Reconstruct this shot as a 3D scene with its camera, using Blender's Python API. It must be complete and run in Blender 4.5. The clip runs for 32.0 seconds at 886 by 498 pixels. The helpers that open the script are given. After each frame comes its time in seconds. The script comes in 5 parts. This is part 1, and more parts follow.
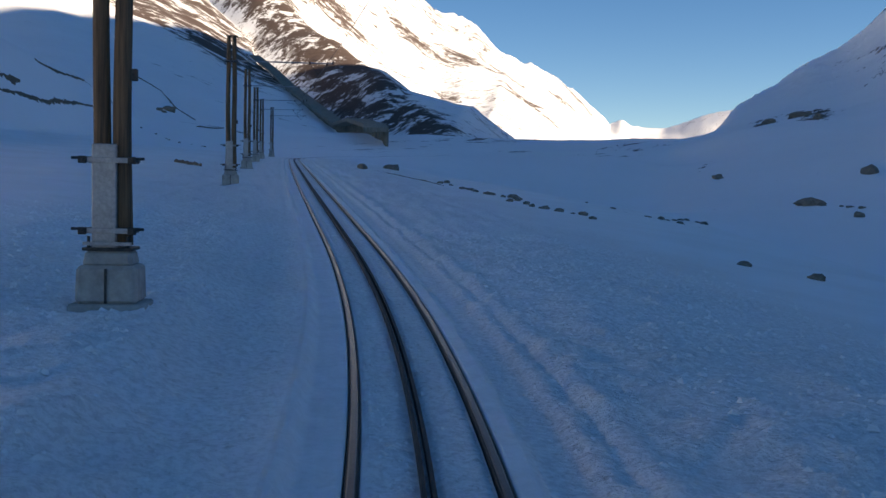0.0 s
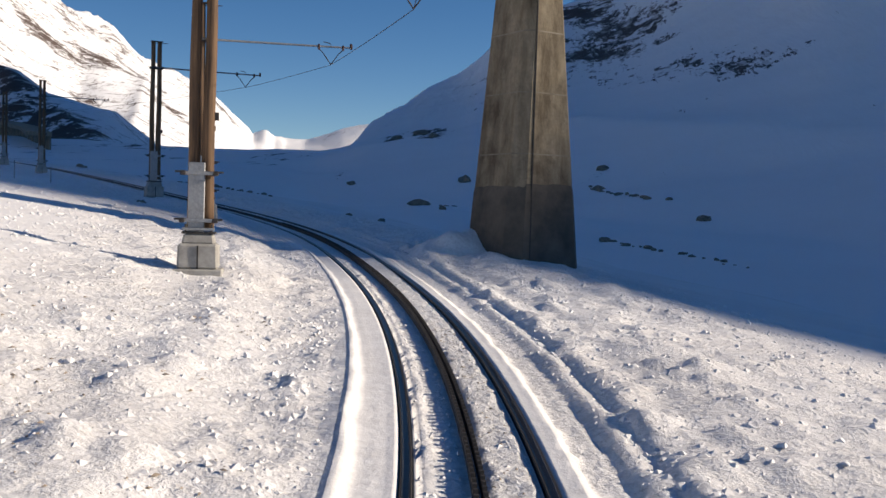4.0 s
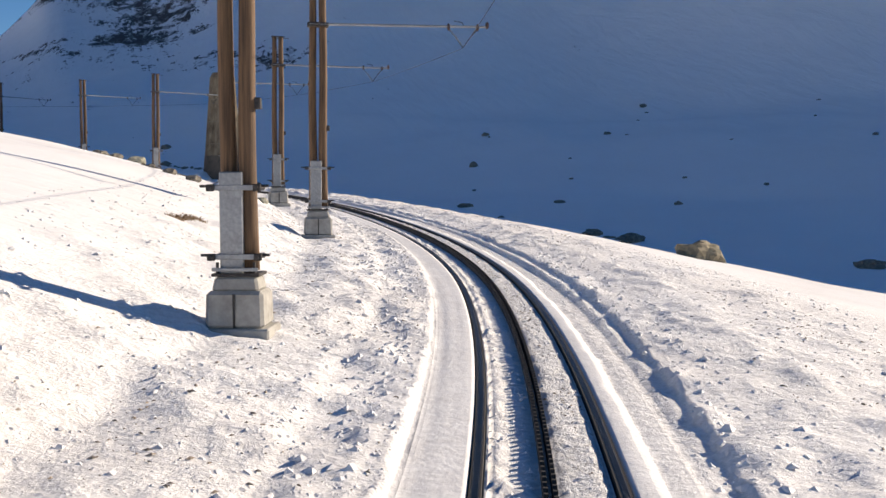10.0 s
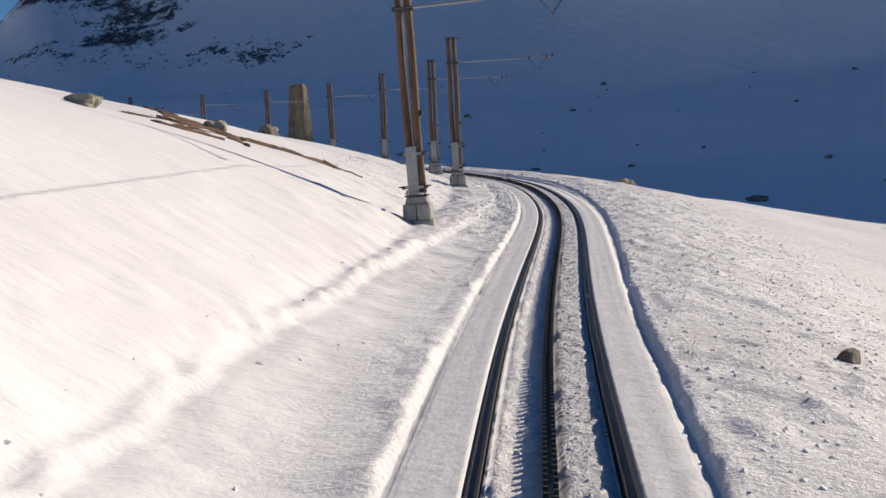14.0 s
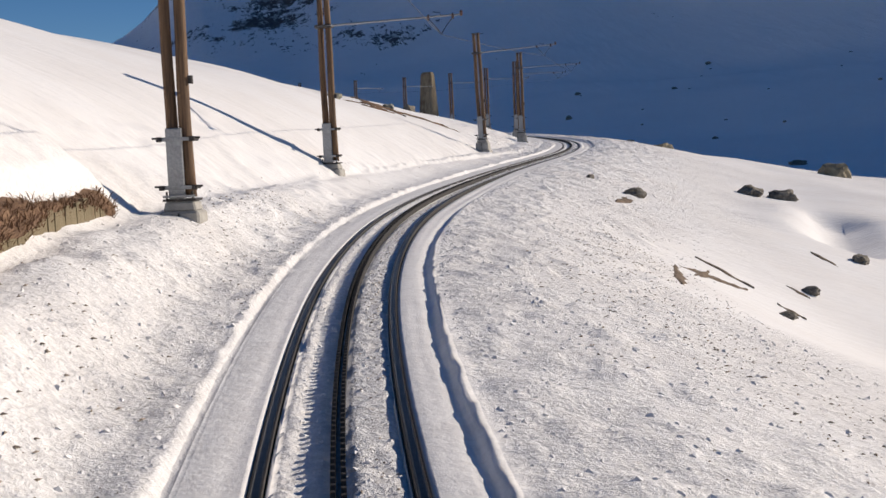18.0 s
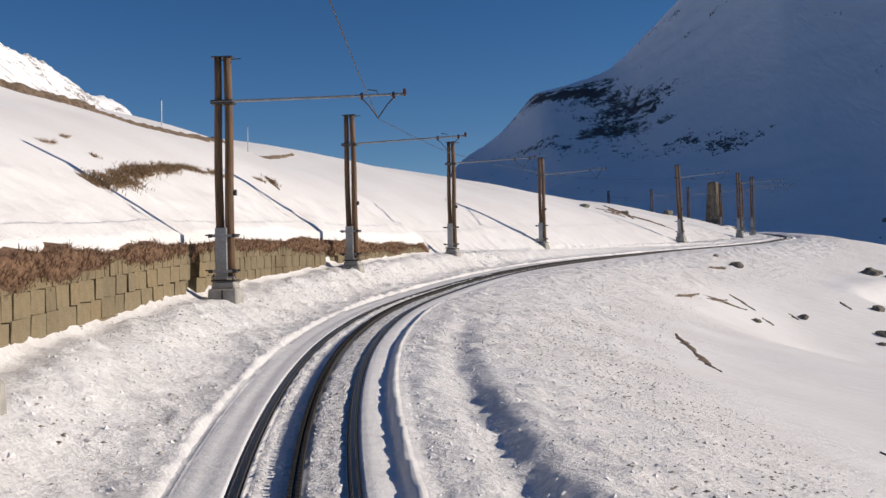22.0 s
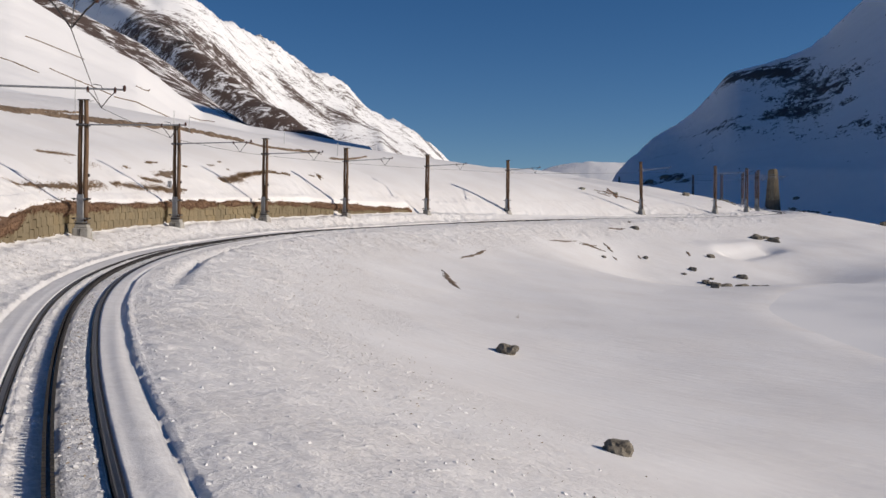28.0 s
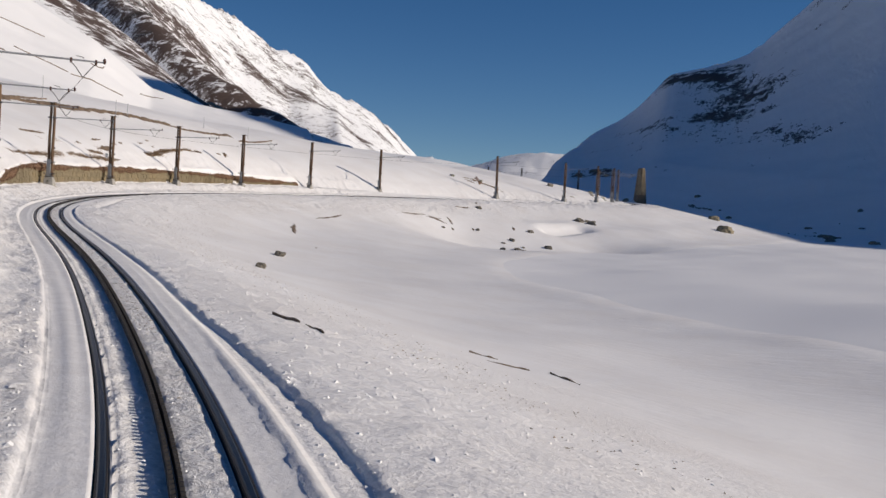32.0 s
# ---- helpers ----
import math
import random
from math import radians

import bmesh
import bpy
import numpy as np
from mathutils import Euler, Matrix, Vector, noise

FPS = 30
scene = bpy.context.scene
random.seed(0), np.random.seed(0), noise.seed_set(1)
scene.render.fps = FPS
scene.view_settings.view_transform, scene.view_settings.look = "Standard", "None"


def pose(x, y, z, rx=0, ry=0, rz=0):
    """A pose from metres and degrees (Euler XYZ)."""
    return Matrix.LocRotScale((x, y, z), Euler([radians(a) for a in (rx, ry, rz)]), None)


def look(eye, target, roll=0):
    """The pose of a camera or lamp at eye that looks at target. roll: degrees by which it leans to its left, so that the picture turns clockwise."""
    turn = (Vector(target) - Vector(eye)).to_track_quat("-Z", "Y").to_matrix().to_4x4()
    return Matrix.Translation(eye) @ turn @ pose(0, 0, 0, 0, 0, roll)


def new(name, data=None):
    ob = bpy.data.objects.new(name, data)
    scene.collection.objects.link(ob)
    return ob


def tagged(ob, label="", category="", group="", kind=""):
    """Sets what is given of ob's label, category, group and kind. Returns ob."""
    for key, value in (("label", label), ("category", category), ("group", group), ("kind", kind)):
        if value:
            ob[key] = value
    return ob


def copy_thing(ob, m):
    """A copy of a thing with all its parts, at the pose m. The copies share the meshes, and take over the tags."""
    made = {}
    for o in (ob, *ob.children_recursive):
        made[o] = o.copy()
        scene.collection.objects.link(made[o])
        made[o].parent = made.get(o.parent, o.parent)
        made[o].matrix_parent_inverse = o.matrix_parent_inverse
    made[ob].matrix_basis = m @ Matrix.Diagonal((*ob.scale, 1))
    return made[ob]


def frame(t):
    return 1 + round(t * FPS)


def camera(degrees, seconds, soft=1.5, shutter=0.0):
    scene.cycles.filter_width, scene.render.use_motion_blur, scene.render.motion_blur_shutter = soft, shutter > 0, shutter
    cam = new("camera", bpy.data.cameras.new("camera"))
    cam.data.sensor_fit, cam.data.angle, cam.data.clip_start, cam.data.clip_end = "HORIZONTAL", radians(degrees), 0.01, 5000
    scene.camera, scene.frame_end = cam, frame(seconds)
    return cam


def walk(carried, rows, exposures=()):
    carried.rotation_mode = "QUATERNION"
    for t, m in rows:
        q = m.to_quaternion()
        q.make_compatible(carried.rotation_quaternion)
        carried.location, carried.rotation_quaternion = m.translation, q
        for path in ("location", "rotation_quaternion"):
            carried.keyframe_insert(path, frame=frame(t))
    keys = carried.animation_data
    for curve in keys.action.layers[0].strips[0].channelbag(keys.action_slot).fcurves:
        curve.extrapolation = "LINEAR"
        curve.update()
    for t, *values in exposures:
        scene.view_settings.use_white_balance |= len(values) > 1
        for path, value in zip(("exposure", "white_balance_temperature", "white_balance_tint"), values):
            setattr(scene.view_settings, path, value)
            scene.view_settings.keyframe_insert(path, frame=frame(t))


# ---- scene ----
cam = camera(48.3, 32.0, soft=1.5)
PATH = [
    (0, (-7.96, 39.53, 2.12), (-12.735, 48.301, 1.578), 0.9),
    (0.5, (-6.36, 36.20, 1.90), (-10.826, 45.128, 1.292), 1.1),
    (1, (-4.93, 32.80, 1.66), (-9.116, 41.873, 1.168), 1.7),
    (1.5, (-3.68, 29.33, 1.49), (-7.388, 38.610, 1.152), 1.7),
    (2, (-2.57, 25.80, 1.32), (-5.912, 35.219, 0.933), 2.0),
    (2.5, (-1.62, 22.20, 1.14), (-4.513, 31.772, 0.838), 1.6),
    (3, (-0.86, 18.55, 0.95), (-3.245, 28.253, 0.501), 1.5),
    (3.5, (-0.32, 14.87, 0.76), (-2.204, 24.685, 0.283), 1.3),
    (4, (0.01, 11.17, 0.56), (-1.402, 21.064, 0.185), 1.4),
    (4.5, (0.18, 7.45, 0.37), (-0.773, 17.405, 0.094), 1.5),
    (5, (0.17, 3.73, 0.18), (-0.306, 13.716, 0.014), 1.6),
    (5.5, (0.00, 0.00, 0.00), (-0.006, 10.000, -0.053), 1.7),
    (6, (-0.32, -3.73, -0.17), (0.164, 6.255, -0.284), 1.6),
    (6.5, (-0.78, -7.47, -0.34), (0.305, 2.473, -0.518), 0.9),
    (7, (-1.41, -11.18, -0.51), (0.171, -1.317, -0.917), 0.8),
    (7.5, (-2.23, -14.86, -0.68), (-0.177, -5.088, -1.218), 1.0),
    (8, (-3.27, -18.47, -0.85), (-0.988, -8.742, -1.190), 0.0),
    (8.5, (-4.48, -22.02, -1.02), (-2.278, -12.269, -1.084), -1.0),
    (9, (-5.83, -25.52, -1.18), (-3.411, -15.813, -1.195), -1.3),
    (9.5, (-7.28, -28.97, -1.33), (-4.707, -19.302, -1.481), -0.9),
    (10, (-8.84, -32.36, -1.47), (-5.661, -22.891, -2.008), -0.0),
    (10.5, (-10.49, -35.69, -1.60), (-7.271, -26.240, -2.122), -1.1),
    (11, (-12.20, -38.99, -1.73), (-8.796, -29.603, -2.259), -1.5),
    (11.5, (-13.93, -42.27, -1.85), (-10.354, -32.953, -2.441), -1.2),
    (12, (-15.65, -45.55, -1.98), (-11.769, -36.353, -2.506), -2.0),
    (12.5, (-17.33, -48.84, -2.10), (-13.727, -39.515, -2.452), -3.4),
    (13, (-18.94, -52.12, -2.24), (-15.043, -42.940, -2.945), -2.7),
    (13.5, (-20.50, -55.39, -2.37), (-16.786, -46.154, -3.273), -2.9),
    (14, (-21.96, -58.67, -2.51), (-18.554, -49.298, -3.254), -2.7),
    (14.5, (-23.28, -61.96, -2.66), (-19.818, -52.623, -3.557), -2.2),
    (15, (-24.43, -65.27, -2.82), (-20.633, -56.065, -3.785), -2.2),
    (15.5, (-25.38, -68.60, -2.99), (-21.459, -59.448, -3.901), -1.6),
    (16, (-26.16, -71.97, -3.16), (-22.533, -62.693, -4.089), -1.7),
    (16.5, (-26.77, -75.37, -3.33), (-23.456, -65.986, -4.278), -1.8),
    (17, (-27.26, -78.82, -3.50), (-24.258, -69.330, -4.462), -1.9),
    (17.5, (-27.63, -82.31, -3.67), (-24.945, -72.730, -4.638), -2.1),
    (18, (-27.87, -85.85, -3.82), (-25.695, -76.136, -4.741), -2.5),
    (18.5, (-27.92, -89.44, -3.98), (-26.402, -79.586, -4.770), -2.8),
    (19, (-27.76, -93.06, -4.15), (-26.483, -83.162, -4.839), -2.1),
    (19.5, (-27.42, -96.69, -4.33), (-26.513, -86.736, -4.712), -1.7),
    (20, (-26.88, -100.32, -4.52), (-26.489, -90.335, -4.819), -1.9),
    (20.5, (-26.17, -103.95, -4.71), (-26.063, -93.951, -5.002), -1.8),
    (21, (-25.31, -107.54, -4.91), (-25.669, -97.551, -5.073), -1.8),
    (21.5, (-24.30, -111.09, -5.10), (-25.226, -101.132, -5.048), -1.6),
    (22, (-23.11, -114.56, -5.30), (-24.372, -104.638, -5.087), -1.4),
    (22.5, (-21.74, -117.94, -5.49), (-23.547, -108.110, -5.202), -1.4),
    (23, (-20.20, -121.25, -5.70), (-22.400, -111.502, -5.360), -1.6),
    (23.5, (-18.49, -124.48, -5.90), (-21.190, -114.854, -5.652), -1.5),
    (24, (-16.62, -127.61, -6.09), (-19.457, -118.026, -5.878), -0.7),
    (24.5, (-14.60, -130.64, -6.27), (-17.755, -121.156, -6.111), -0.8),
    (25, (-12.46, -133.59, -6.43), (-15.680, -124.119, -6.319), -0.6),
    (25.5, (-10.23, -136.46, -6.59), (-13.518, -127.020, -6.516), -0.3),
    (26, (-7.94, -139.30, -6.75), (-11.287, -129.878, -6.707), -0.0),
    (26.5, (-5.58, -142.10, -6.90), (-8.988, -132.699, -6.898), 0.2),
    (27, (-3.16, -144.86, -7.07), (-6.405, -135.406, -7.078), 0.5),
    (27.5, (-0.69, -147.60, -7.24), (-3.896, -138.126, -7.249), 0.6),
    (28, (1.77, -150.33, -7.41), (-1.561, -140.898, -7.436), 0.4),
    (28.5, (4.21, -153.07, -7.59), (0.904, -143.629, -7.662), 0.9),
    (29, (6.59, -155.83, -7.77), (3.312, -146.391, -8.005), 1.1),
    (29.5, (8.92, -158.63, -7.95), (5.593, -149.201, -8.124), 1.3),
    (30, (11.20, -161.44, -8.13), (7.917, -152.000, -8.302), 1.5),
    (30.5, (13.43, -164.28, -8.31), (10.229, -154.813, -8.478), 1.7),
    (31, (15.56, -167.20, -8.49), (12.363, -157.723, -8.609), 1.9),
    (31.5, (17.54, -170.22, -8.66), (14.506, -160.690, -8.838), 2.7),
    (32, (19.39, -173.34, -8.84), (16.500, -163.764, -9.008), 3.2),
]
EXPOSURES = [(0, 0.88, 8100, 10), (1, 1.12, 8500, 10), (2, 0.68, 8200, 10), (3, 0.22, 7100, 10), (5.5, 0.36, 7200, 10), (9, 0.46, 7300, 10), (10, 0.52, 7300, 10), (11, 0.48, 7200, 10), (12, 0.50, 7100, 10), (13, 0.04, 6950, 10), (14, 0.0, 6950, 10), (21, -0.10, 6750, 10), (28, -0.30, 6700, 10), (32, -0.30, 6700, 10)]
walk(cam, [(t, look(eye, target, roll)) for t, eye, target, roll in PATH], EXPOSURES)

# ---------------------------------------------------------------- light
SUN_AZ, SUN_EL = 80.5, 23.0        # degrees clockwise from +y, and above the horizon
world = bpy.data.worlds.new("world")
scene.world = world
world.use_nodes = True
wn = world.node_tree
sky = wn.nodes.new("ShaderNodeTexSky")
sky.sky_type, sky.sun_disc = "NISHITA", False
sky.sun_elevation, sky.sun_rotation = radians(SUN_EL), radians(SUN_AZ)
sky.altitude, sky.air_density, sky.dust_density, sky.ozone_density = 3200, 1.0, 0.0, 2.0
hue = wn.nodes.new("ShaderNodeHueSaturation")
hue.inputs["Saturation"].default_value = 1.3
hue.inputs["Hue"].default_value = 0.506
wn.links.new(sky.outputs["Color"], hue.inputs["Color"])
wn.links.new(hue.outputs["Color"], wn.nodes["Background"].inputs["Color"])
wn.nodes["Background"].inputs["Strength"].default_value = 0.085
sun = new("sun", bpy.data.lights.new("sun", "SUN"))
sun.data.energy, sun.data.angle, sun.data.color = 4.95, radians(0.53), (1.0, 0.90, 0.79)
sv = Vector((math.sin(radians(SUN_AZ)) * math.cos(radians(SUN_EL)), math.cos(radians(SUN_AZ)) * math.cos(radians(SUN_EL)), math.sin(radians(SUN_EL))))
sun.matrix_world = sv.to_track_quat("Z", "Y").to_matrix().to_4x4()


# ---------------------------------------------------------------- materials
def material(name, rough=0.6, metal=0.0):
    m = bpy.data.materials.new(name)
    m.use_nodes = True
    b = m.node_tree.nodes["Principled BSDF"]
    b.inputs["Roughness"].default_value, b.inputs["Metallic"].default_value = rough, metal
    return m, m.node_tree, b


def node(nt, kind, **kw):
    n = nt.nodes.new(kind)
    for k, v in kw.items():
        n.inputs[k].default_value = v
    return n


def coords(nt, scale=(1, 1, 1), rot=(0, 0, 0)):
    tc = nt.nodes.new("ShaderNodeTexCoord")
    mp = nt.nodes.new("ShaderNodeMapping")
    mp.inputs["Scale"].default_value, mp.inputs["Rotation"].default_value = scale, rot
    nt.links.new(tc.outputs["Object"], mp.inputs["Vector"])
    return mp.outputs["Vector"]


def fbm(nt, vec, scale, detail=6.0, rough=0.6, dist=0.0):
    n = node(nt, "ShaderNodeTexNoise", Scale=scale, Detail=detail, Roughness=rough, Distortion=dist)
    if vec:
        nt.links.new(vec, n.inputs["Vector"])
    return n.outputs["Fac"]


def ramp(nt, fac, stops):
    r = nt.nodes.new("ShaderNodeValToRGB")
    e = r.color_ramp.elements
    while len(e) < len(stops):
        e.new(0.5)
    for el, (p, c) in zip(e, stops):
        el.position, el.color = p, (*c, 1) if len(c) == 3 else c
    nt.links.new(fac, r.inputs["Fac"])
    return r.outputs["Color"]


def mixc(nt, fac, a, b, mode="MIX"):
    n = nt.nodes.new("ShaderNodeMix")
    n.data_type, n.blend_type = "RGBA", mode
    for sock, v in ((n.inputs[0], fac), (n.inputs[6], a), (n.inputs[7], b)):
        if isinstance(v, bpy.types.NodeSocket):
            nt.links.new(v, sock)
        else:
            sock.default_value = v if not isinstance(v, tuple) else (*v, 1)
    return n.outputs[2]


def maths(nt, op, a, b=0.0, clamp=False):
    n = nt.nodes.new("ShaderNodeMath")
    n.operation, n.use_clamp = op, clamp
    for sock, v in ((n.inputs[0], a), (n.inputs[1], b)):
        if isinstance(v, bpy.types.NodeSocket):
            nt.links.new(v, sock)
        else:
            sock.default_value = v
    return n.outputs[0]


def bump(nt, bsdf, height, strength=0.4, dist=0.02, under=None):
    n = node(nt, "ShaderNodeBump", Strength=strength, Distance=dist)
    nt.links.new(height, n.inputs["Height"])
    if under:
        nt.links.new(under, n.inputs["Normal"])
    if bsdf:
        nt.links.new(n.outputs["Normal"], bsdf.inputs["Normal"])
    return n.outputs["Normal"]


# Snow: crumbly where it was ploughed, smooth where it lies untouched, with faint dirt.
SNOW, nt, b = material("snow", 0.6)
v = coords(nt)
at = nt.nodes.new("ShaderNodeAttribute")
at.attribute_name = "crumbs"
cr = at.outputs["Fac"]
lump = fbm(nt, v, 6.5, 6, 0.66)
grain = fbm(nt, v, 20.0, 5, 0.7)
wide = fbm(nt, v, 0.25, 4, 0.55)
drift = fbm(nt, coords(nt, (1, 3.2, 1), (0, 0, 0.5)), 0.8, 5, 0.6)
speck = ramp(nt, fbm(nt, v, 9.0, 6, 0.78), [(0.35, (0.36, 0.30, 0.25)), (0.43, (1, 1, 1))])
col = mixc(nt, ramp(nt, wide, [(0.35, (0, 0, 0)), (0.6, (1, 1, 1))]), (0.79, 0.775, 0.765), (0.835, 0.83, 0.83))
# packed strips: greyer colour stands in for flat snow catching less low sun
pk = nt.nodes.new("ShaderNodeAttribute")
pk.attribute_name = "packed_dim"
scuff = fbm(nt, v, 2.6, 6, 0.7, 0.6)
col = mixc(nt, pk.outputs["Fac"], col, mixc(nt, ramp(nt, scuff, [(0.35, (0, 0, 0)), (0.62, (1, 1, 1))]), (0.735, 0.725, 0.72), (0.825, 0.82, 0.818)))
fleck = ramp(nt, fbm(nt, v, 13.0, 4, 0.7), [(0.38, (0.84, 0.835, 0.83)), (0.58, (1.05, 1.05, 1.05))])
col = mixc(nt, maths(nt, "MINIMUM", cr, 1.0), col, fleck, "MULTIPLY")
nt.links.new(mixc(nt, maths(nt, "MULTIPLY", cr, 0.30), col, speck, "MULTIPLY"), b.inputs["Base Color"])
sastrugi = fbm(nt, coords(nt, (0.7, 2.4, 1), (0, 0, 0.9)), 1.5, 4, 0.5, 0.5)
loose = maths(nt, "SUBTRACT", 1.0, pk.outputs["Fac"], True)
n0 = bump(nt, None, maths(nt, "MULTIPLY", drift, loose), 0.45, 0.13)
n0 = bump(nt, None, maths(nt, "MULTIPLY", sastrugi, maths(nt, "MULTIPLY", loose, maths(nt, "SUBTRACT", 1.0, cr, True))), 0.35, 0.05, n0)
n1 = bump(nt, None, maths(nt, "MULTIPLY", lump, maths(nt, "ADD", cr, 0.06)), 0.6, 0.09, n0)
bump(nt, b, maths(nt, "MULTIPLY", grain, maths(nt, "ADD", cr, 0.10)), 0.5, 0.02, n1)
b.inputs["Specular IOR Level"].default_value = 0.2

# Rock and snow of the far slopes: rock shows in streaks and where it is steep.
def mountain_material(name, lo, hi, streak, tint=(0.095, 0.070, 0.058)):
    m, nt, b = material(name, 0.8)
    v = coords(nt)
    vs = coords(nt, streak[0], streak[1])
    big = fbm(nt, v, 0.010, 6, 0.62, 0.4)
    mid = fbm(nt, vs, 0.035, 8, 0.66, 0.3)
    fine = fbm(nt, v, 0.22, 6, 0.7)
    at = nt.nodes.new("ShaderNodeAttribute")
    at.attribute_name = "rock"
    crag = fbm(nt, vs, 0.17, 8, 0.74, 0.6)
    f = maths(nt, "ADD", maths(nt, "MULTIPLY", big, 0.30), maths(nt, "MULTIPLY", mid, 0.55))
    f = maths(nt, "ADD", f, maths(nt, "MULTIPLY", crag, 0.55))
    f = maths(nt, "ADD", f, maths(nt, "MULTIPLY", fine, 0.24))
    f = maths(nt, "ADD", f, at.outputs["Fac"])
    mask = ramp(nt, f, [(lo, (0, 0, 0)), (hi, (1, 1, 1))])
    dust = ramp(nt, fbm(nt, vs, 0.13, 7, 0.68, 0.6), [(0.535, (0, 0, 0)), (0.58, (0.92, 0.92, 0.92))])
    open_ = maths(nt, "SUBTRACT", 1.5, maths(nt, "MULTIPLY", at.outputs["Fac"], 6.0), True)
    mask = maths(nt, "MULTIPLY", mask, maths(nt, "SUBTRACT", 1.0, maths(nt, "MULTIPLY", dust, open_)))
    ledges = ramp(nt, fbm(nt, coords(nt, (1.5, 0.8, 1.3), streak[1]), 0.055, 9, 0.74, 0.3), [(0.525, (0, 0, 0)), (0.57, (0.95, 0.95, 0.95))])
    mask = maths(nt, "MULTIPLY", mask, maths(nt, "SUBTRACT", 1.0, ledges))
    rock = mixc(nt, fine, (tint[0] * 0.45, tint[1] * 0.45, tint[2] * 0.5), (tint[0] * 1.45, tint[1] * 1.4, tint[2] * 1.4))
    snow = mixc(nt, fbm(nt, v, 0.05, 5, 0.6), (0.78, 0.785, 0.80), (0.88, 0.88, 0.885))
    nt.links.new(mixc(nt, mask, snow, rock), b.inputs["Base Color"])
    away = nt.nodes.new("ShaderNodeAttribute")
    away.attribute_name = "away"
    n1 = bump(nt, None, maths(nt, "MULTIPLY", mid, away.outputs["Fac"]), 0.35, 4.0)
    bump(nt, b, maths(nt, "MULTIPLY", fine, away.outputs["Fac"]), 0.35, 0.45, n1)
    b.inputs["Specular IOR Level"].default_value = 0.15
    return m


GROUND = mountain_material("snow_and_rock", 0.938, 0.962, ((2.6, 0.5, 0.9), (0, 0, -0.3)))

def plain(name, a, bb, scale=6.0, rough=0.8, metal=0.0, bumpy=0.3, dist=0.01, stretch=(1, 1, 1)):
    m, nt, b = material(name, rough, metal)
    v = coords(nt, stretch)
    f = fbm(nt, v, scale, 7, 0.65)
    g = fbm(nt, v, scale * 0.22, 4, 0.6)
    c = mixc(nt, ramp(nt, f, [(0.32, (0, 0, 0)), (0.68, (1, 1, 1))]), a, bb)
    c = mixc(nt, 0.5, c, ramp(nt, g, [(0.3, (0.6, 0.58, 0.55)), (0.6, (1, 1, 1))]), "MULTIPLY")
    nt.links.new(c, b.inputs["Base Color"])
    bump(nt, b, f, bumpy, dist)
    return m


STEEL_DARK = plain("rail_side", (0.012, 0.011, 0.011), (0.032, 0.027, 0.025), 14, 0.75, 0.0)
STEEL_TOP = plain("rail_head", (0.020, 0.018, 0.019), (0.055, 0.050, 0.052), 20, 0.34, 1.0, 0.05)
GALV = plain("galvanised_steel", (0.26, 0.27, 0.28), (0.40, 0.41, 0.42), 18, 0.5, 0.55, 0.08)
IRON = plain("dark_iron", (0.03, 0.028, 0.028), (0.09, 0.08, 0.075), 25, 0.6, 0.5)
CONCRETE = plain("concrete", (0.30, 0.29, 0.265), (0.45, 0.435, 0.40), 7, 0.9, 0, 0.35, 0.01)
PIER = plain("weathered_concrete", (0.155, 0.135, 0.10), (0.30, 0.265, 0.205), 1.6, 0.92, 0, 0.4, 0.03, (1, 1, 0.35))
WOOD = plain("weathered_timber", (0.055, 0.031, 0.018), (0.215, 0.125, 0.064), 9, 0.8, 0, 0.5, 0.008, (3, 3, 0.12))
ROCK = plain("grey_rock", (0.085, 0.074, 0.06), (0.29, 0.26, 0.21), 4.5, 0.9, 0, 1.0, 0.06)
GRASS = plain("dry_grass", (0.155, 0.098, 0.054), (0.36, 0.24, 0.13), 12, 0.9, 0, 0.3)
GLASSY = plain("brown_porcelain", (0.05, 0.02, 0.012), (0.1, 0.045, 0.03), 12, 0.25)
WIRE = plain("copper_wire", (0.04, 0.035, 0.03), (0.10, 0.075, 0.06), 30, 0.5, 0.7)
WHITE = plain("white_enamel", (0.72, 0.72, 0.70), (0.8, 0.8, 0.78), 8, 0.4, 0, 0.03)
BLACK = plain("black_paint", (0.015, 0.015, 0.015), (0.03, 0.03, 0.03), 8, 0.5, 0, 0.03)


# ---------------------------------------------------------------- helpers
def part(name, bm, mat, parent=None, label="", smooth=False):
    me = bpy.data.meshes.new(name)
    bm.normal_update()
    bm.to_mesh(me)
    bm.free()
    return mesh_part(name, me, mat, parent, label, smooth)


def mesh_part(name, me, mat, parent=None, label="", smooth=False):
    if mat and not me.materials:
        me.materials.append(mat)
    if smooth:
        me.polygons.foreach_set("use_smooth", [True] * len(me.polygons))
    ob = new(name, me)
    if parent:
        ob.parent = parent
    return tagged(ob, label)


def thing(name, label, category, group="", at=None, kind=""):
    ob = new(name)
    ob.empty_display_size = 0.2
    if at is not None:
        ob.matrix_basis = at
    return tagged(ob, label, category, group, kind)


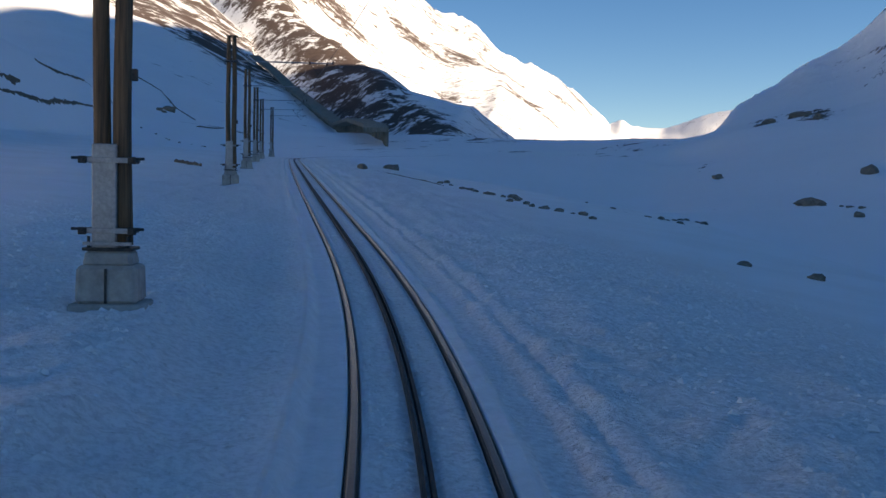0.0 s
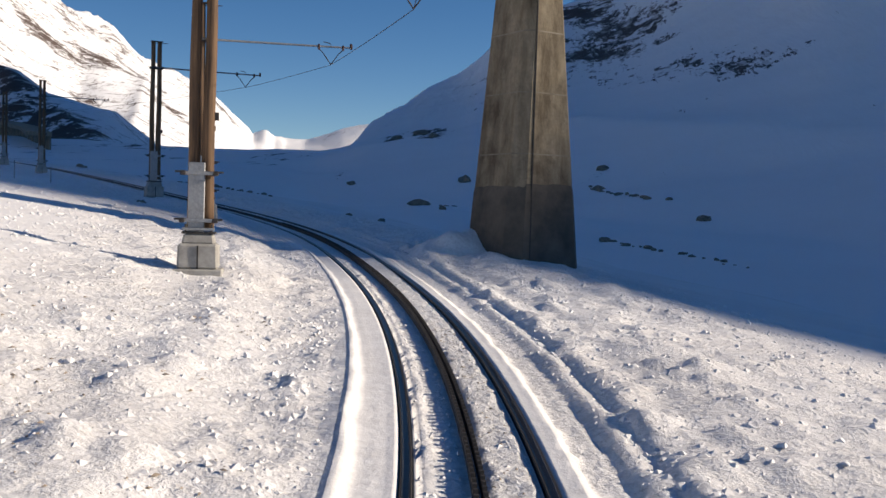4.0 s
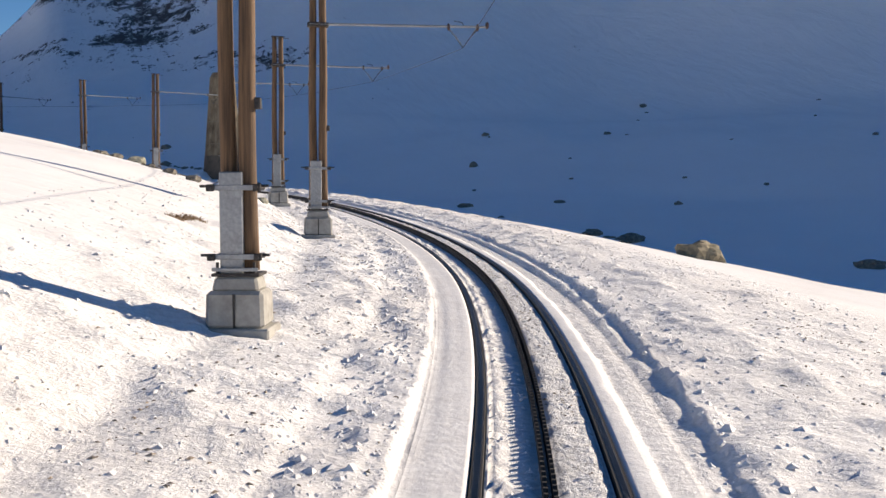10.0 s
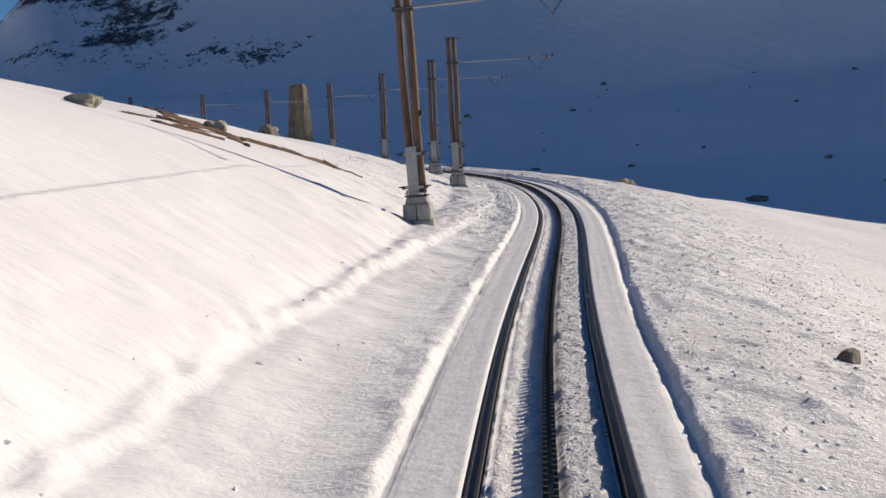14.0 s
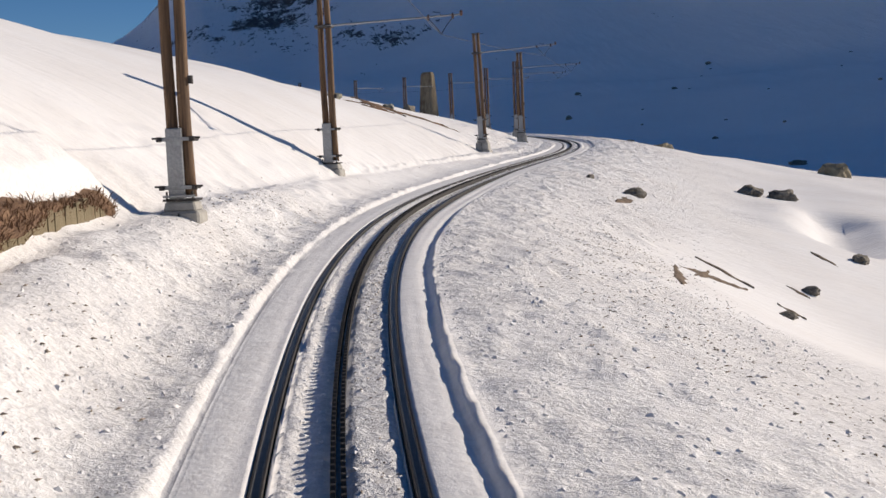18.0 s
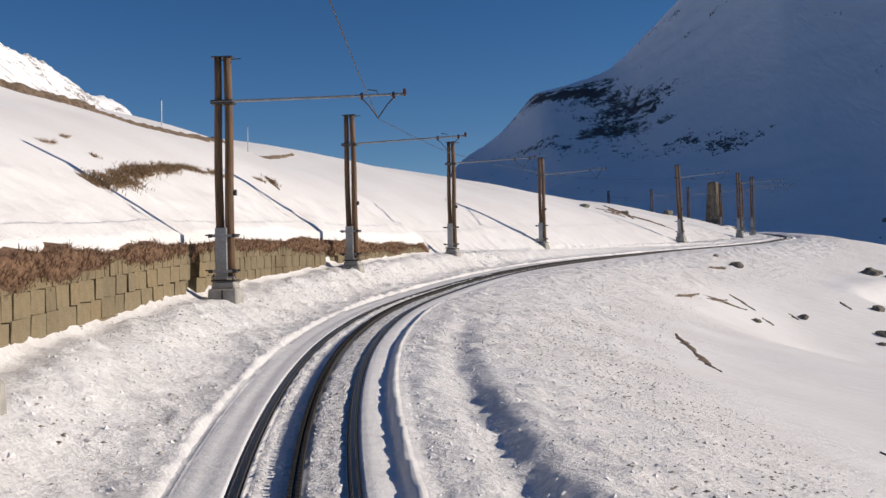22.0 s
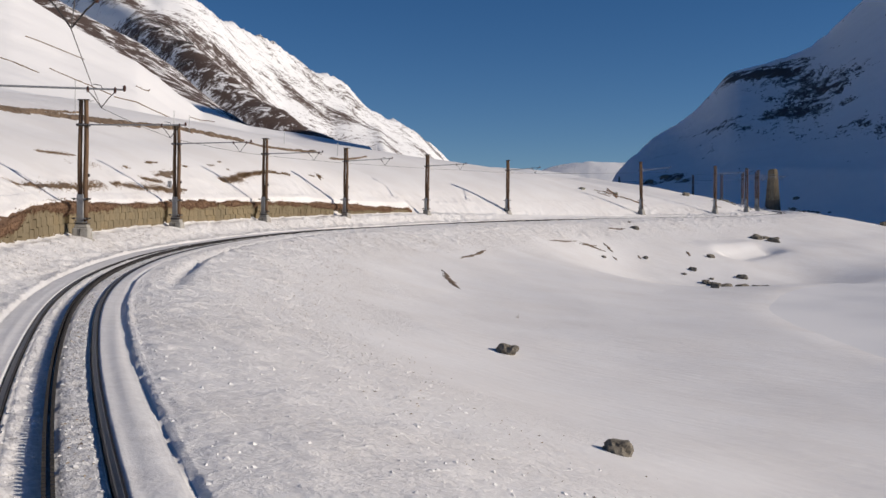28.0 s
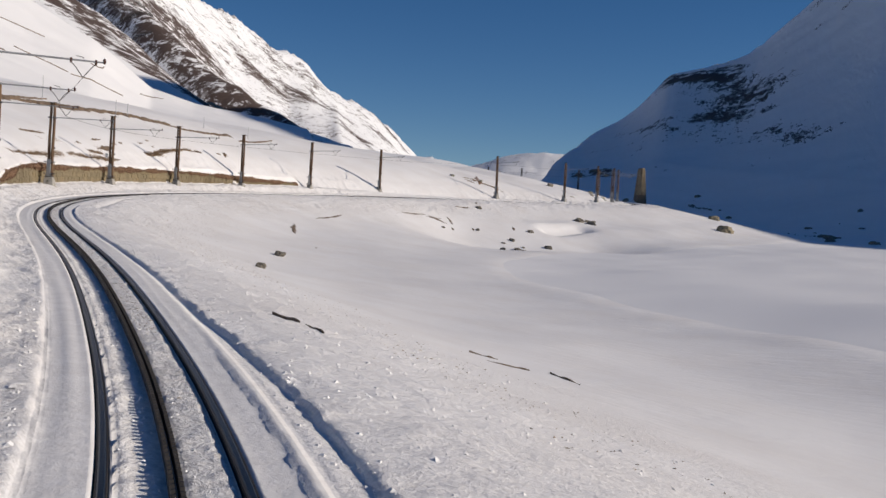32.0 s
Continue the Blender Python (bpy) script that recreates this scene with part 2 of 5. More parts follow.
def box(bm, x0, y0, z0, x1, y1, z1, bev=0.0, taper=1.0):
    cx, cy = (x0 + x1) / 2, (y0 + y1) / 2
    co = [(x0, y0, z0), (x1, y0, z0), (x1, y1, z0), (x0, y1, z0)]
    co += [(cx + (x - cx) * taper, cy + (y - cy) * taper, z1) for x, y, _ in co]
    vs = [bm.verts.new(c) for c in co]
    fs = [bm.faces.new([vs[i] for i in f]) for f in ((3, 2, 1, 0), (4, 5, 6, 7), (0, 1, 5, 4), (1, 2, 6, 5), (2, 3, 7, 6), (3, 0, 4, 7))]
    if bev:
        es = list({e for f in fs for e in f.edges})
        bmesh.ops.bevel(bm, geom=es, offset=bev, segments=1, affect="EDGES")
    return bm


def tube(bm, pts, radii, n=10, cap=True):
    pts = [Vector(p) for p in pts]
    if not hasattr(radii, "__len__"):
        radii = [radii] * len(pts)
    rings = []
    for i, p in enumerate(pts):
        d = (pts[min(i + 1, len(pts) - 1)] - pts[max(i - 1, 0)]).normalized()
        ref = Vector((1, 0, 0)) if abs(d.x) < 0.8 else Vector((0, 1, 0))
        u = (ref - d * ref.dot(d)).normalized()
        w = d.cross(u)
        rings.append([bm.verts.new(p + radii[i] * (u * math.cos(a) + w * math.sin(a))) for a in (2 * math.pi * k / n for k in range(n))])
    for a, c in zip(rings, rings[1:]):
        for k in range(n):
            bm.faces.new((a[k], a[(k + 1) % n], c[(k + 1) % n], c[k]))
    if cap:
        bm.faces.new(rings[0][::-1])
        bm.faces.new(rings[-1])
    return bm


def smoothstep(a, b, x):
    t = np.clip((np.asarray(x, float) - a) / (b - a), 0, 1)
    return t * t * (3 - 2 * t)


def lattice(ix, iy, seed):
    h = (ix.astype(np.int64) * 374761393 + iy.astype(np.int64) * 668265263 + seed * 2246822519) & 0x7FFFFFFF
    h = ((h ^ (h >> 13)) * 1274126177) & 0x7FFFFFFF
    return ((h ^ (h >> 16)) & 0xFFFF) / 65535.0


def vnoise(x, y, seed=0):
    ix, iy = np.floor(x), np.floor(y)
    fx, fy = x - ix, y - iy
    fx, fy = fx * fx * (3 - 2 * fx), fy * fy * (3 - 2 * fy)
    a, b_, c, d = (lattice(ix + i, iy + j, seed) for i, j in ((0, 0), (1, 0), (0, 1), (1, 1)))
    return (a * (1 - fx) + b_ * fx) * (1 - fy) + (c * (1 - fx) + d * fx) * fy - 0.5


def fractal(x, y, scale, octaves=4, seed=0, gain=0.5):
    out, amp = 0, 1.0
    for k in range(octaves):
        out = out + amp * vnoise(x / scale * 2**k, y / scale * 2**k, seed + 17 * k)
        amp *= gain
    return out


# ---------------------------------------------------------------- the line
RAIL_DROP = 2.35      # rail head under the eye
SIDE = 0.116          # track centre to the right of the eye's line
eyes = np.array([e for _, e, _, _ in PATH])


def curve_points():
    """The track's centre line, from the far end at the head of the clip to a stretch past its end."""
    fine = []
    q = np.vstack([2 * eyes[0] - eyes[1], eyes, 2 * eyes[-1] - eyes[-2]])
    for i in range(len(eyes) - 1):
        a, b_, c, d = q[i : i + 4]
        for s in np.arange(0, 1, 0.1):
            fine.append(0.5 * (2 * b_ + (c - a) * s + (2 * a - 5 * b_ + 4 * c - d) * s * s + (3 * b_ - a - 3 * c + d) * s**3))
    fine = np.array(fine + [eyes[-1]])
    ahead = [fine[0]]
    for k in range(1, 110):
        a = 2.0 * k
        h = radians(np.interp(a, [0, 2, 5.5, 9, 13, 16.5, 24, 34, 60, 110, 135, 165, 200, 220], [27.5, 28.5, 31, 33.3, 35.3, 36.9, 38.6, 38.6, 38, 37.5, 28, 2, -20, -25]))
        ahead.append(ahead[-1] + 2.0 * np.array([-math.sin(h), math.cos(h), np.interp(a, [0, 12, 28, 40, 60, 90], [0.055, 0.056, 0.067, 0.062, 0.054, 0.046])]))
    back = [fine[-1]]
    for k in range(1, 12):
        h = radians(31 - 0.8 * k)
        back.append(back[-1] - 2.0 * np.array([-math.sin(h), math.cos(h), 0.05]))
    line = np.vstack([np.array(ahead[:0:-1]), fine, np.array(back[1:])])
    line[:, 2] -= RAIL_DROP
    seg = np.r_[0, np.cumsum(np.linalg.norm(np.diff(line[:, :2], axis=0), axis=1))]
    s = np.arange(0, seg[-1], 0.5)
    line = np.stack([np.interp(s, seg, line[:, k]) for k in range(3)], 1)
    for _ in range(6):
        line[1:-1] = (line[:-2] + 2 * line[1:-1] + line[2:]) / 4
    tan = np.gradient(line[:, :2], axis=0)
    tan /= np.linalg.norm(tan, axis=1)[:, None]
    right = np.stack([-tan[:, 1], tan[:, 0]], 1)     # s runs towards the camera, so right of its view
    line[:, :2] += right * SIDE
    return s, line, right


LS, LINE, RIGHT = curve_points()


def at_line(s, d=0.0, up=0.0):
    s, d = np.asarray(s, float), np.asarray(d, float)
    c = [np.interp(s, LS, LINE[:, k]) for k in range(3)]
    r = [np.interp(s, LS, RIGHT[:, k]) for k in range(2)]
    return np.stack([c[0] + r[0] * d, c[1] + r[1] * d, c[2] + up + 0 * d], -1)


def line_coords(x, y):
    """Arc length and signed offset (right of the view is positive) of the nearest point of the line."""
    x, y = np.ravel(x), np.ravel(y)
    s, d = np.empty(len(x)), np.empty(len(x))
    L = LINE[::4]
    for a in range(0, len(x), 20000):
        sl = slice(a, a + 20000)
        k = ((x[sl, None] - L[None, :, 0]) ** 2 + (y[sl, None] - L[None, :, 1]) ** 2).argmin(1) * 4
        best, k0 = np.full(len(k), 1e18), k.copy()
        for o in range(-3, 4):
            q = np.clip(k0 + o, 1, len(LINE) - 2)
            dist = (x[sl] - LINE[q, 0]) ** 2 + (y[sl] - LINE[q, 1]) ** 2
            k, best = np.where(dist < best, q, k), np.minimum(dist, best)
        k = np.clip(k, 1, len(LINE) - 2)
        rx, ry = x[sl] - LINE[k, 0], y[sl] - LINE[k, 1]
        tx, ty = -RIGHT[k, 1] * -1, -RIGHT[k, 0]
        along = rx * RIGHT[k, 1] - ry * RIGHT[k, 0]
        s[sl] = LS[k] + along
        across = rx * RIGHT[k, 0] + ry * RIGHT[k, 1]
        d[sl] = np.where(np.abs(along) > 4, np.sign(across) * np.hypot(rx, ry), across)
    return s, d


def s_of(x, y):
    s, d = line_coords(np.array([x]), np.array([y]))
    return float(s[0]), float(d[0])


# ---------------------------------------------------------------- the land
def along_y(s):
    return np.interp(s, LS, LINE[:, 1])


WALL_NEAR, WALL_FAR = s_of(-20.0, -127.5)[0], s_of(-28.9, -69.6)[0]


def wall_height(s):
    return (0.62 * smoothstep(WALL_FAR - 0.3, WALL_FAR + 1.2, s) + 0.53 * smoothstep(WALL_FAR, WALL_FAR + 20, s)) * (1 - smoothstep(WALL_NEAR - 8, WALL_NEAR + 0.5, s))


def bank(s, d):
    """Height of the slope on the uphill side over the rail, for d < 0."""
    y = along_y(s)
    slope = np.interp(y, [-180, -110, -85, -60, -40, -20, 0, 15, 28, 45, 80, 140], [0.52, 0.656, 0.78, 0.78, 0.60, 0.42, 0.36, 0.31, 0.20, 0.11, 0.06, 0.10])
    top = np.interp(y, [-180, -110, -85, -60, -40, -20, 0, 15, 28, 45, 90, 140], [8.9, 9.96, 11.8, 10.3, 8.6, 6.7, 8.4, 6.5, 4.7, 4.1, 5, 8])
    lift = np.interp(y, [-120, -106, -93, -81, -69, -57, -45, -20, 3, 15, 27, 47, 56, 75], [0.0, 0.04, 0.10, 0.28, 0.30, 0.16, 0.05, 0.06, 0.10, 0.18, 0.23, 0.30, 0.28, 0.0]) * smoothstep(-1.8, -2.9, d)
    e = np.maximum(-d - np.interp(y, [-66, -57, -43, -37], [3.6, 3.0, 3.0, 3.5]), 0)
    wall = wall_height(s) * (-d > 3.95)
    return lift + wall + top * (1 - np.exp(-e * slope / top)) + 0.055 * np.maximum(-d - 25, 0)


def valley(x, y):
    """The land on the downhill side and beyond, up to the shaded mountain."""
    v_ = np.where(x > 0, x, x * 0.55) + y
    z = np.interp(v_, [-400, -230, -140, -20, 60, 110, 150, 172, 205, 265, 330, 600, 900], [-19, -14.0, -12.6, -8.6, -6.9, -5.0, -2.0, 2.5, 8.5, 18.5, 38, 139, 240])
    plain_ = np.interp(y, [-300, 0, 60, 120, 166, 240, 320, 420, 900], [-12, -6, -2, 1.0, 5.2, 11, 15.5, 14, 0])
    z = z + 5.6 * np.exp(-(((x + 25) / 38) ** 2) - ((y - 128) / 42) ** 2)
    w = smoothstep(-10, 30, x + 0.05 * y)
    return z * w + np.minimum(z, plain_) * (1 - w)


CREST_B = np.arange(-180, 180.05, 0.1)


def eased(bearings, values, reach):
    """A table over the bearings with its corners rounded off."""
    t_ = np.interp(CREST_B, bearings, values)
    k = int(reach / 0.1)
    for _ in range(2):
        t_ = np.convolve(np.pad(t_, k, "edge"), np.ones(2 * k + 1) / (2 * k + 1), "valid")
    return t_


MOUNTAIN_H = eased([-150, -125, -105, -95, -90, -81.4, -78.2, -75.4, -74.4, -73.5, -71.0, -65, -54, -46, -40, -34, -27, -20, -12, -7, -5, -3.5, -2, -0.5, 1, 2.5, 4, 5.5, 7, 8.5, 10, 11.5, 13, 15, 17, 60],
                   [0, 20, 90, 150, 178, 205, 212, 217, 228.5, 243.5, 276, 307, 350, 384, 406, 414, 400, 388, 332, 250, 221, 197, 170, 152, 142, 137, 136, 114, 96, 83, 62, 45, 24, 8, 6, 0], 0.4)
MOUNTAIN_R = eased([-60, -30, -7, -3, 1, 4, 8, 14], [620, 720, 779, 759, 685, 705, 715, 345], 1.6)
SUNNY_H = eased([17.2, 18.0, 18.7, 19.5, 20.5, 21.5, 23, 24.5, 26, 28, 30, 32, 34, 36, 38, 45, 60, 80, 110, 140], [0, 150, 262, 296, 337, 358, 360, 369, 404, 414, 421, 415, 411, 396, 373, 420, 470, 450, 300, 0], 0.3)
SUNNY_R = eased([19, 24, 37], [3600, 2600, 1500], 1.5)


def mountain_crest(be_):
    """Crest height of the shaded mountain, and its distance, by bearing (left is positive)."""
    return np.interp(be_, CREST_B, MOUNTAIN_H), np.interp(be_, CREST_B, MOUNTAIN_R)


def sunny_crest(be_):
    """Crest height of the sunlit mountain, and its distance."""
    return np.interp(be_, CREST_B, SUNNY_H), np.interp(be_, CREST_B, SUNNY_R)


def near_segment(x, y, a, c, width):
    """Soft band round the line from a to c."""
    ax, ay, ux, uy = a[0], a[1], c[0] - a[0], c[1] - a[1]
    t_ = np.clip(((x - ax) * ux + (y - ay) * uy) / (ux * ux + uy * uy), 0, 1)
    return np.exp(-(np.hypot(x - ax - t_ * ux, y - ay - t_ * uy) / width) ** 2)


SPUR_A, SPUR_U = (-179, 401), (-0.777, 0.630)


def spur_height(u):
    return np.interp(u, [-60, 0, 60, 120, 243, 369, 497, 624, 800, 1100], [0, 3.7, 17, 26, 48, 62, 37, 10, 8, 0])


def west_hill(x, y):
    """The even hillside that climbs to the left of the line's far stretch."""
    r0, b0 = np.hypot(x + 8, y - 39.5), np.degrees(np.arctan2(-(x + 8), y - 39.5))
    steep = np.interp(b0, [31.3, 32.7, 33.7, 35.6, 37.5, 39.4, 42.5, 45, 50, 60, 75, 95], [0, 0.07, 0.092, 0.115, 0.128, 0.145, 0.185, 0.21, 0.245, 0.27, 0.26, 0])
    r0 = np.minimum(r0, np.interp(b0, [32.7, 39.4, 40.5], [235, 550, 1300]))
    up = 500 * np.clip((r0 - 60) / 500, 0, 1.3) ** np.interp(b0, [55, 70], [1.5, 1.05]) + 0.7 * np.clip(r0 - 710, 0, 500)
    return np.where((b0 > 31.3) & (b0 < 95), 2 - 14 * np.exp(-np.maximum(r0 - 30, 0) / 50) + steep * up, -50)


def shoulder(x, y):
    """The nearer sunlit shoulder of that hillside, which hides its foot from further down the line."""
    r9, b9 = np.hypot(x - 9, y + 159), np.degrees(np.arctan2(-(x - 9), y + 159))
    el = np.interp(b9, [22.0, 24.3, 26.9, 31.0, 33.5, 35.1, 36.9, 40.1, 43.0, 47.0, 60.0], [0.03, 0.1, 0.108, 0.119, 0.131, 0.151, 0.175, 0.203, 0.230, 0.255, 0.275])
    ridge = 300 * el * np.minimum(r9 / 300, 1) ** 1.7 * np.exp(-((np.maximum(r9 - 300, 0) / 110) ** 2))
    return np.where((b9 > 22) & (b9 < 75), ridge - 8, -50)


FOOT_B, FOOT_R = [18, 21, 24.5, 28.5], [760, 700, 520, 230]


STEEP_D = np.arange(-4, 400, 0.1)
STEEP_Z = np.interp(STEEP_D, [0, 2.0, 3.7, 5.4, 8, 9.5, 12, 20, 40, 400], [0, 0, -0.45, -1.05, -1.85, -2.25, -2.7, -3.7, -5.5, -9])
for _ in range(3):
    STEEP_Z[10:-10] = np.convolve(STEEP_Z, np.ones(21) / 21, "valid")


def land(x, y):
    x, y = np.asarray(x, float), np.asarray(y, float)
    shape = x.shape
    x, y = x.ravel(), y.ravel()
    s, d = line_coords(x, y)
    zr = np.interp(s, LS, LINE[:, 2])
    far = valley(x, y)
    r, be_ = np.hypot(x, y + 10), np.degrees(np.arctan2(-x, y + 10))
    crest, rc = mountain_crest(be_)
    sector = smoothstep(17, 13, be_) * smoothstep(-150, -125, be_)
    rise = np.clip((r - 190) / (rc - 190), 0, 1)
    knoll = smoothstep(-45, -25, be_)
    far = far * (1 - knoll) + np.minimum(far, 14) * knoll
    w = (smoothstep(0, 1, rise) * (1 - knoll) + rise**1.35 * knoll) * sector
    far = far * (1 - w) + crest * w
    far = far * np.exp(-((np.maximum(r - rc, 0) / 330) ** 2))
    # snow ridges behind the saddle
    ridge = np.interp(be_, [-5, 8, 11.6, 13.9, 16.1, 17.5, 18.3, 19.0], [0, 285, 290, 270, 225, 230, 130, 0])
    far = np.where(r > 1200, np.maximum(far, ridge * np.exp(-(((r - 3450) / 900) ** 2))), far)
    # past the line's far end both sides run together
    tx, ty = LINE[0, 0] - LINE[1, 0], LINE[0, 1] - LINE[1, 1]
    lat = ((x - LINE[0, 0]) * ty - (y - LINE[0, 1]) * tx) / np.hypot(tx, ty)
    side = 1 + 24 * np.clip(-s / 40, 0, 1)
    to_right = np.where(s < 0, smoothstep(-1, 1, lat / side), d > 0)
    da, d = np.where(s < 0, -np.abs(d), d), np.where(s < 0, np.abs(d), d)
    # downhill side
    drop = np.interp(d, [0, 3.0, 5, 9, 14, 22, 40, 400], [0, 0, -0.28, -1.15, -2.3, -3.4, -5, -8])
    ys = along_y(s)
    drop = drop * np.interp(ys, [-30, 0, 40, 70], [1.1, 0.85, 0.75, 0.5])
    steep = np.interp(d, STEEP_D, STEEP_Z)
    steep = steep * np.interp(ys, [-180, -118, -100, -85], [0.85, 0.82, 0.9, 1.05])
    w = smoothstep(-12, -42, ys)
    drop = drop * (1 - w) + steep * w
    drop = drop - 0.9 * near_segment(x, y, (-0.6, -46.0), (-3.6, -51.0), 1.25) + 0.25 * near_segment(x, y, (-2.2, -45.0), (-5.4, -50.0), 1.4)
    drop = drop + 0.18 * near_segment(x, y, (-1.9, 35.6), (-0.9, 37.0), 2.6)
    drop = drop - 2.4 * near_segment(x, y, (-7, -66), (4, -58), 8.5) - 0.25 * near_segment(x, y, (-13, -100), (3, -132), 5)
    w = smoothstep(14, 40, d)
    right = (zr + drop) * (1 - w) + far * w
    # uphill side
    left = zr + bank(s, np.minimum(da, 0))
    wl = smoothstep(60, 220, -da)
    left = left * (1 - wl) + np.maximum(far, 0) * wl
    rl, bl = np.hypot(x + 5, y + 60), np.degrees(np.arctan2(-(x + 5), y + 60))
    foot = np.interp(bl, FOOT_B, FOOT_R)
    crest, rc = sunny_crest(bl)
    t_ = np.clip((rl - foot) / (rc - foot), 0, 1.0)
    # the spur that comes down from it, cut away on the side that the sun does not reach
    u_ = (x - SPUR_A[0]) * SPUR_U[0] + (y - SPUR_A[1]) * SPUR_U[1]
    n_ = (x - SPUR_A[0]) * SPUR_U[1] - (y - SPUR_A[1]) * SPUR_U[0] - 41 * np.sin(np.pi * np.clip(u_ / 624, 0, 1))
    wide = np.interp(u_, [0, 300, 900], [25, 70, 110])
    gully = 0.55 * smoothstep(0, -1.3, n_ / wide) * (1 - 0.75 * smoothstep(-2.5, -6, n_ / wide)) * smoothstep(-40, 60, u_) * smoothstep(1500, 900, u_)
    bow = np.interp(bl, [24, 27, 30, 34, 38], [1.2, 1.9, 2.0, 1.6, 1.25])
    left = left + crest * t_**bow * np.exp(-((np.maximum(rl - rc, 0) / 500) ** 2)) * (1 - gully)
    left = left + spur_height(u_) * np.exp(-np.abs(n_ / np.where(n_ < 0, wide, 2 * wide)) ** 1.5)
    hill = np.maximum(west_hill(x, y), shoulder(x, y))
    over = 0.5 * (hill - left + np.sqrt((left - hill) ** 2 + 9)) - 1.5 * np.exp(-np.abs(left - hill) / 8)
    left = left + np.maximum(over, 0) * smoothstep(14, 40, -da)
    z = right * to_right + left * (1 - to_right)
    a = np.abs(d)
    z = z + fractal(x, y, 9, 3, 3) * 0.30 * smoothstep(3.5, 12, a) + fractal(x, y, 45, 4, 5) * 2.0 * smoothstep(20, 90, a)
    z = z + smoothstep(60, 400, a) * fractal(x, y, 150, 6, 9, 0.55) * np.clip(np.abs(z) * 0.07, 0.8, 20)
    return z.reshape(shape)


def snow_profile(s, d):
    """Ploughed snow beside and between the rails, over the rail head."""
    a = np.abs(d)
    y = along_y(s)
    z = -0.012 + 0 * d
    z = z - 0.10 * np.exp(-(((a - 0.53) / 0.054) ** 10)) - 0.04 * np.exp(-((a / 0.085) ** 6)) - 0.024 * (a < 0.46) - 0.03 * smoothstep(0.41, 0.47, a) * (a < 0.49)
    z = z + 0.020 * fractal(s * 0.10, d / 0.14, 1.0, 2, 61) * smoothstep(0.6, 0.66, a) * (1 - smoothstep(1.3, 1.6, a))
    wob = fractal(s, 0 * s + 3.3, 2.2, 3, 21)
    rag = fractal(s, d * 0.6 + 7.7, 0.30, 3, 23, 0.7)
    # smooth trough beside the rack
    z = z - 0.028 * smoothstep(-0.35 + 0.05 * rag, -0.29 + 0.05 * rag, d) * smoothstep(-0.05, -0.09, d)
    # uphill ledge of the plough's cut, and a second one higher up the bank
    edge = np.interp(y, [-40, -20, 8, 18], [1.14, 1.12, 1.1, 0.98]) + 0.05 * wob + 0.05 * rag + 0.04 * fractal(s, 0 * s, 14, 2, 22)
    crest = np.exp(-np.maximum(-d - edge, 0) / 0.4)
    z = z + (0.11 + (0.05 * wob + 0.06 * rag) * crest) * smoothstep(-edge + 0.05, -edge - 0.05, d)
    rise = np.interp(y, [-190, -110, -70, -60, -40, 60], [0.45, 0.55, 0.5, 0.34, 0.18, 0.0])
    z = z + rise * smoothstep(-1.4, -3.3, d)
    step = np.interp(y, [-66, -56, -45, -37, -28, 0, 20], [3.05, 2.95, 2.7, 2.4, 2.0, 1.95, 1.95]) + 0.16 * wob + 0.12 * rag + 0.12 * fractal(s, 0 * s, 6, 2, 25)
    tall = np.interp(y, [-64, -57, -45, -36, -26, 8, 22], [0.0, 0.10, 0.14, 0.07, 0.04, 0.04, 0.0])
    crest = np.exp(-np.maximum(-d - step, 0) / 0.5)
    z = z + tall * (1 + 0.8 * (rag + 0.5 * wob) * crest) * smoothstep(-step + 0.06, -step - 0.08, d)
    # downhill rut with a ragged far side
    rut = np.interp(y, [-172, -165, -160, -146, -130, -115, -100, -70, -45, -30, -16, 10], [1.42, 1.40, 1.16, 1.08, 1.0, 0.96, 0.92, 0.98, 1.14, 1.30, 1.44, 1.46]) + 0.05 * wob + 0.035 * rag
    side = np.interp(y, [-190, -160, -146, -128, -100, -16, 0, 70], [0.06, 0.055, 0.035, 0.06, 0.08, 0.05, 0.03, 0.03])
    first = 0.82 + 0.03 * wob + 0.07 * rag
    early = smoothstep(-34, -14, y)
    z = z - 0.065 * early * smoothstep(first - 0.02, first + 0.04, d) * (1 - smoothstep(1.12, 1.30, d))
    late = 0.98 + 0.03 * wob + 0.07 * rag
    z = z + 0.045 * smoothstep(-159, -164, y) * smoothstep(late - 0.03, late + 0.04, d)
    crest = np.exp(-np.maximum(d - rut, 0) / 0.35)
    z = z - 0.02 * smoothstep(rut - 0.12, rut - 0.01, d) * (1 - smoothstep(rut + 0.02, rut + 0.12, d)) + side * (1 + 0.9 * rag * crest) * smoothstep(rut + 0.02, rut + 0.12, d)
    z = z + 0.035 * smoothstep(12, 24, y) * np.exp(-(((d - rut - 0.22) / 0.10) ** 2))
    lip = np.interp(y, [-190, -129, -121, -114, -104, -95, -88, 20], [0.0, 0.0, 0.16, 0.18, 0.13, 0.06, 0.0, 0.0])
    trench = np.interp(y, [-190, -130, -127, -121, -110, -100, -90, -30, -10, 12, 30, 60], [0.0, 0.0, 0.08, 0.15, 0.13, 0.09, 0.02, 0.0, 0.02, 0.03, 0.035, 0.03])
    crest = np.exp(-np.maximum(d - 2.4, 0) / 0.4)
    z = z - trench * np.exp(-(((d - 2.08 - 0.05 * wob) / 0.26) ** 2)) + lip * (1 + 0.35 * rag * crest) * smoothstep(2.12 + 0.05 * wob + 0.03 * rag, 2.62 + 0.05 * wob + 0.05 * rag, d) * (1 - smoothstep(4, 11, d))
    return z


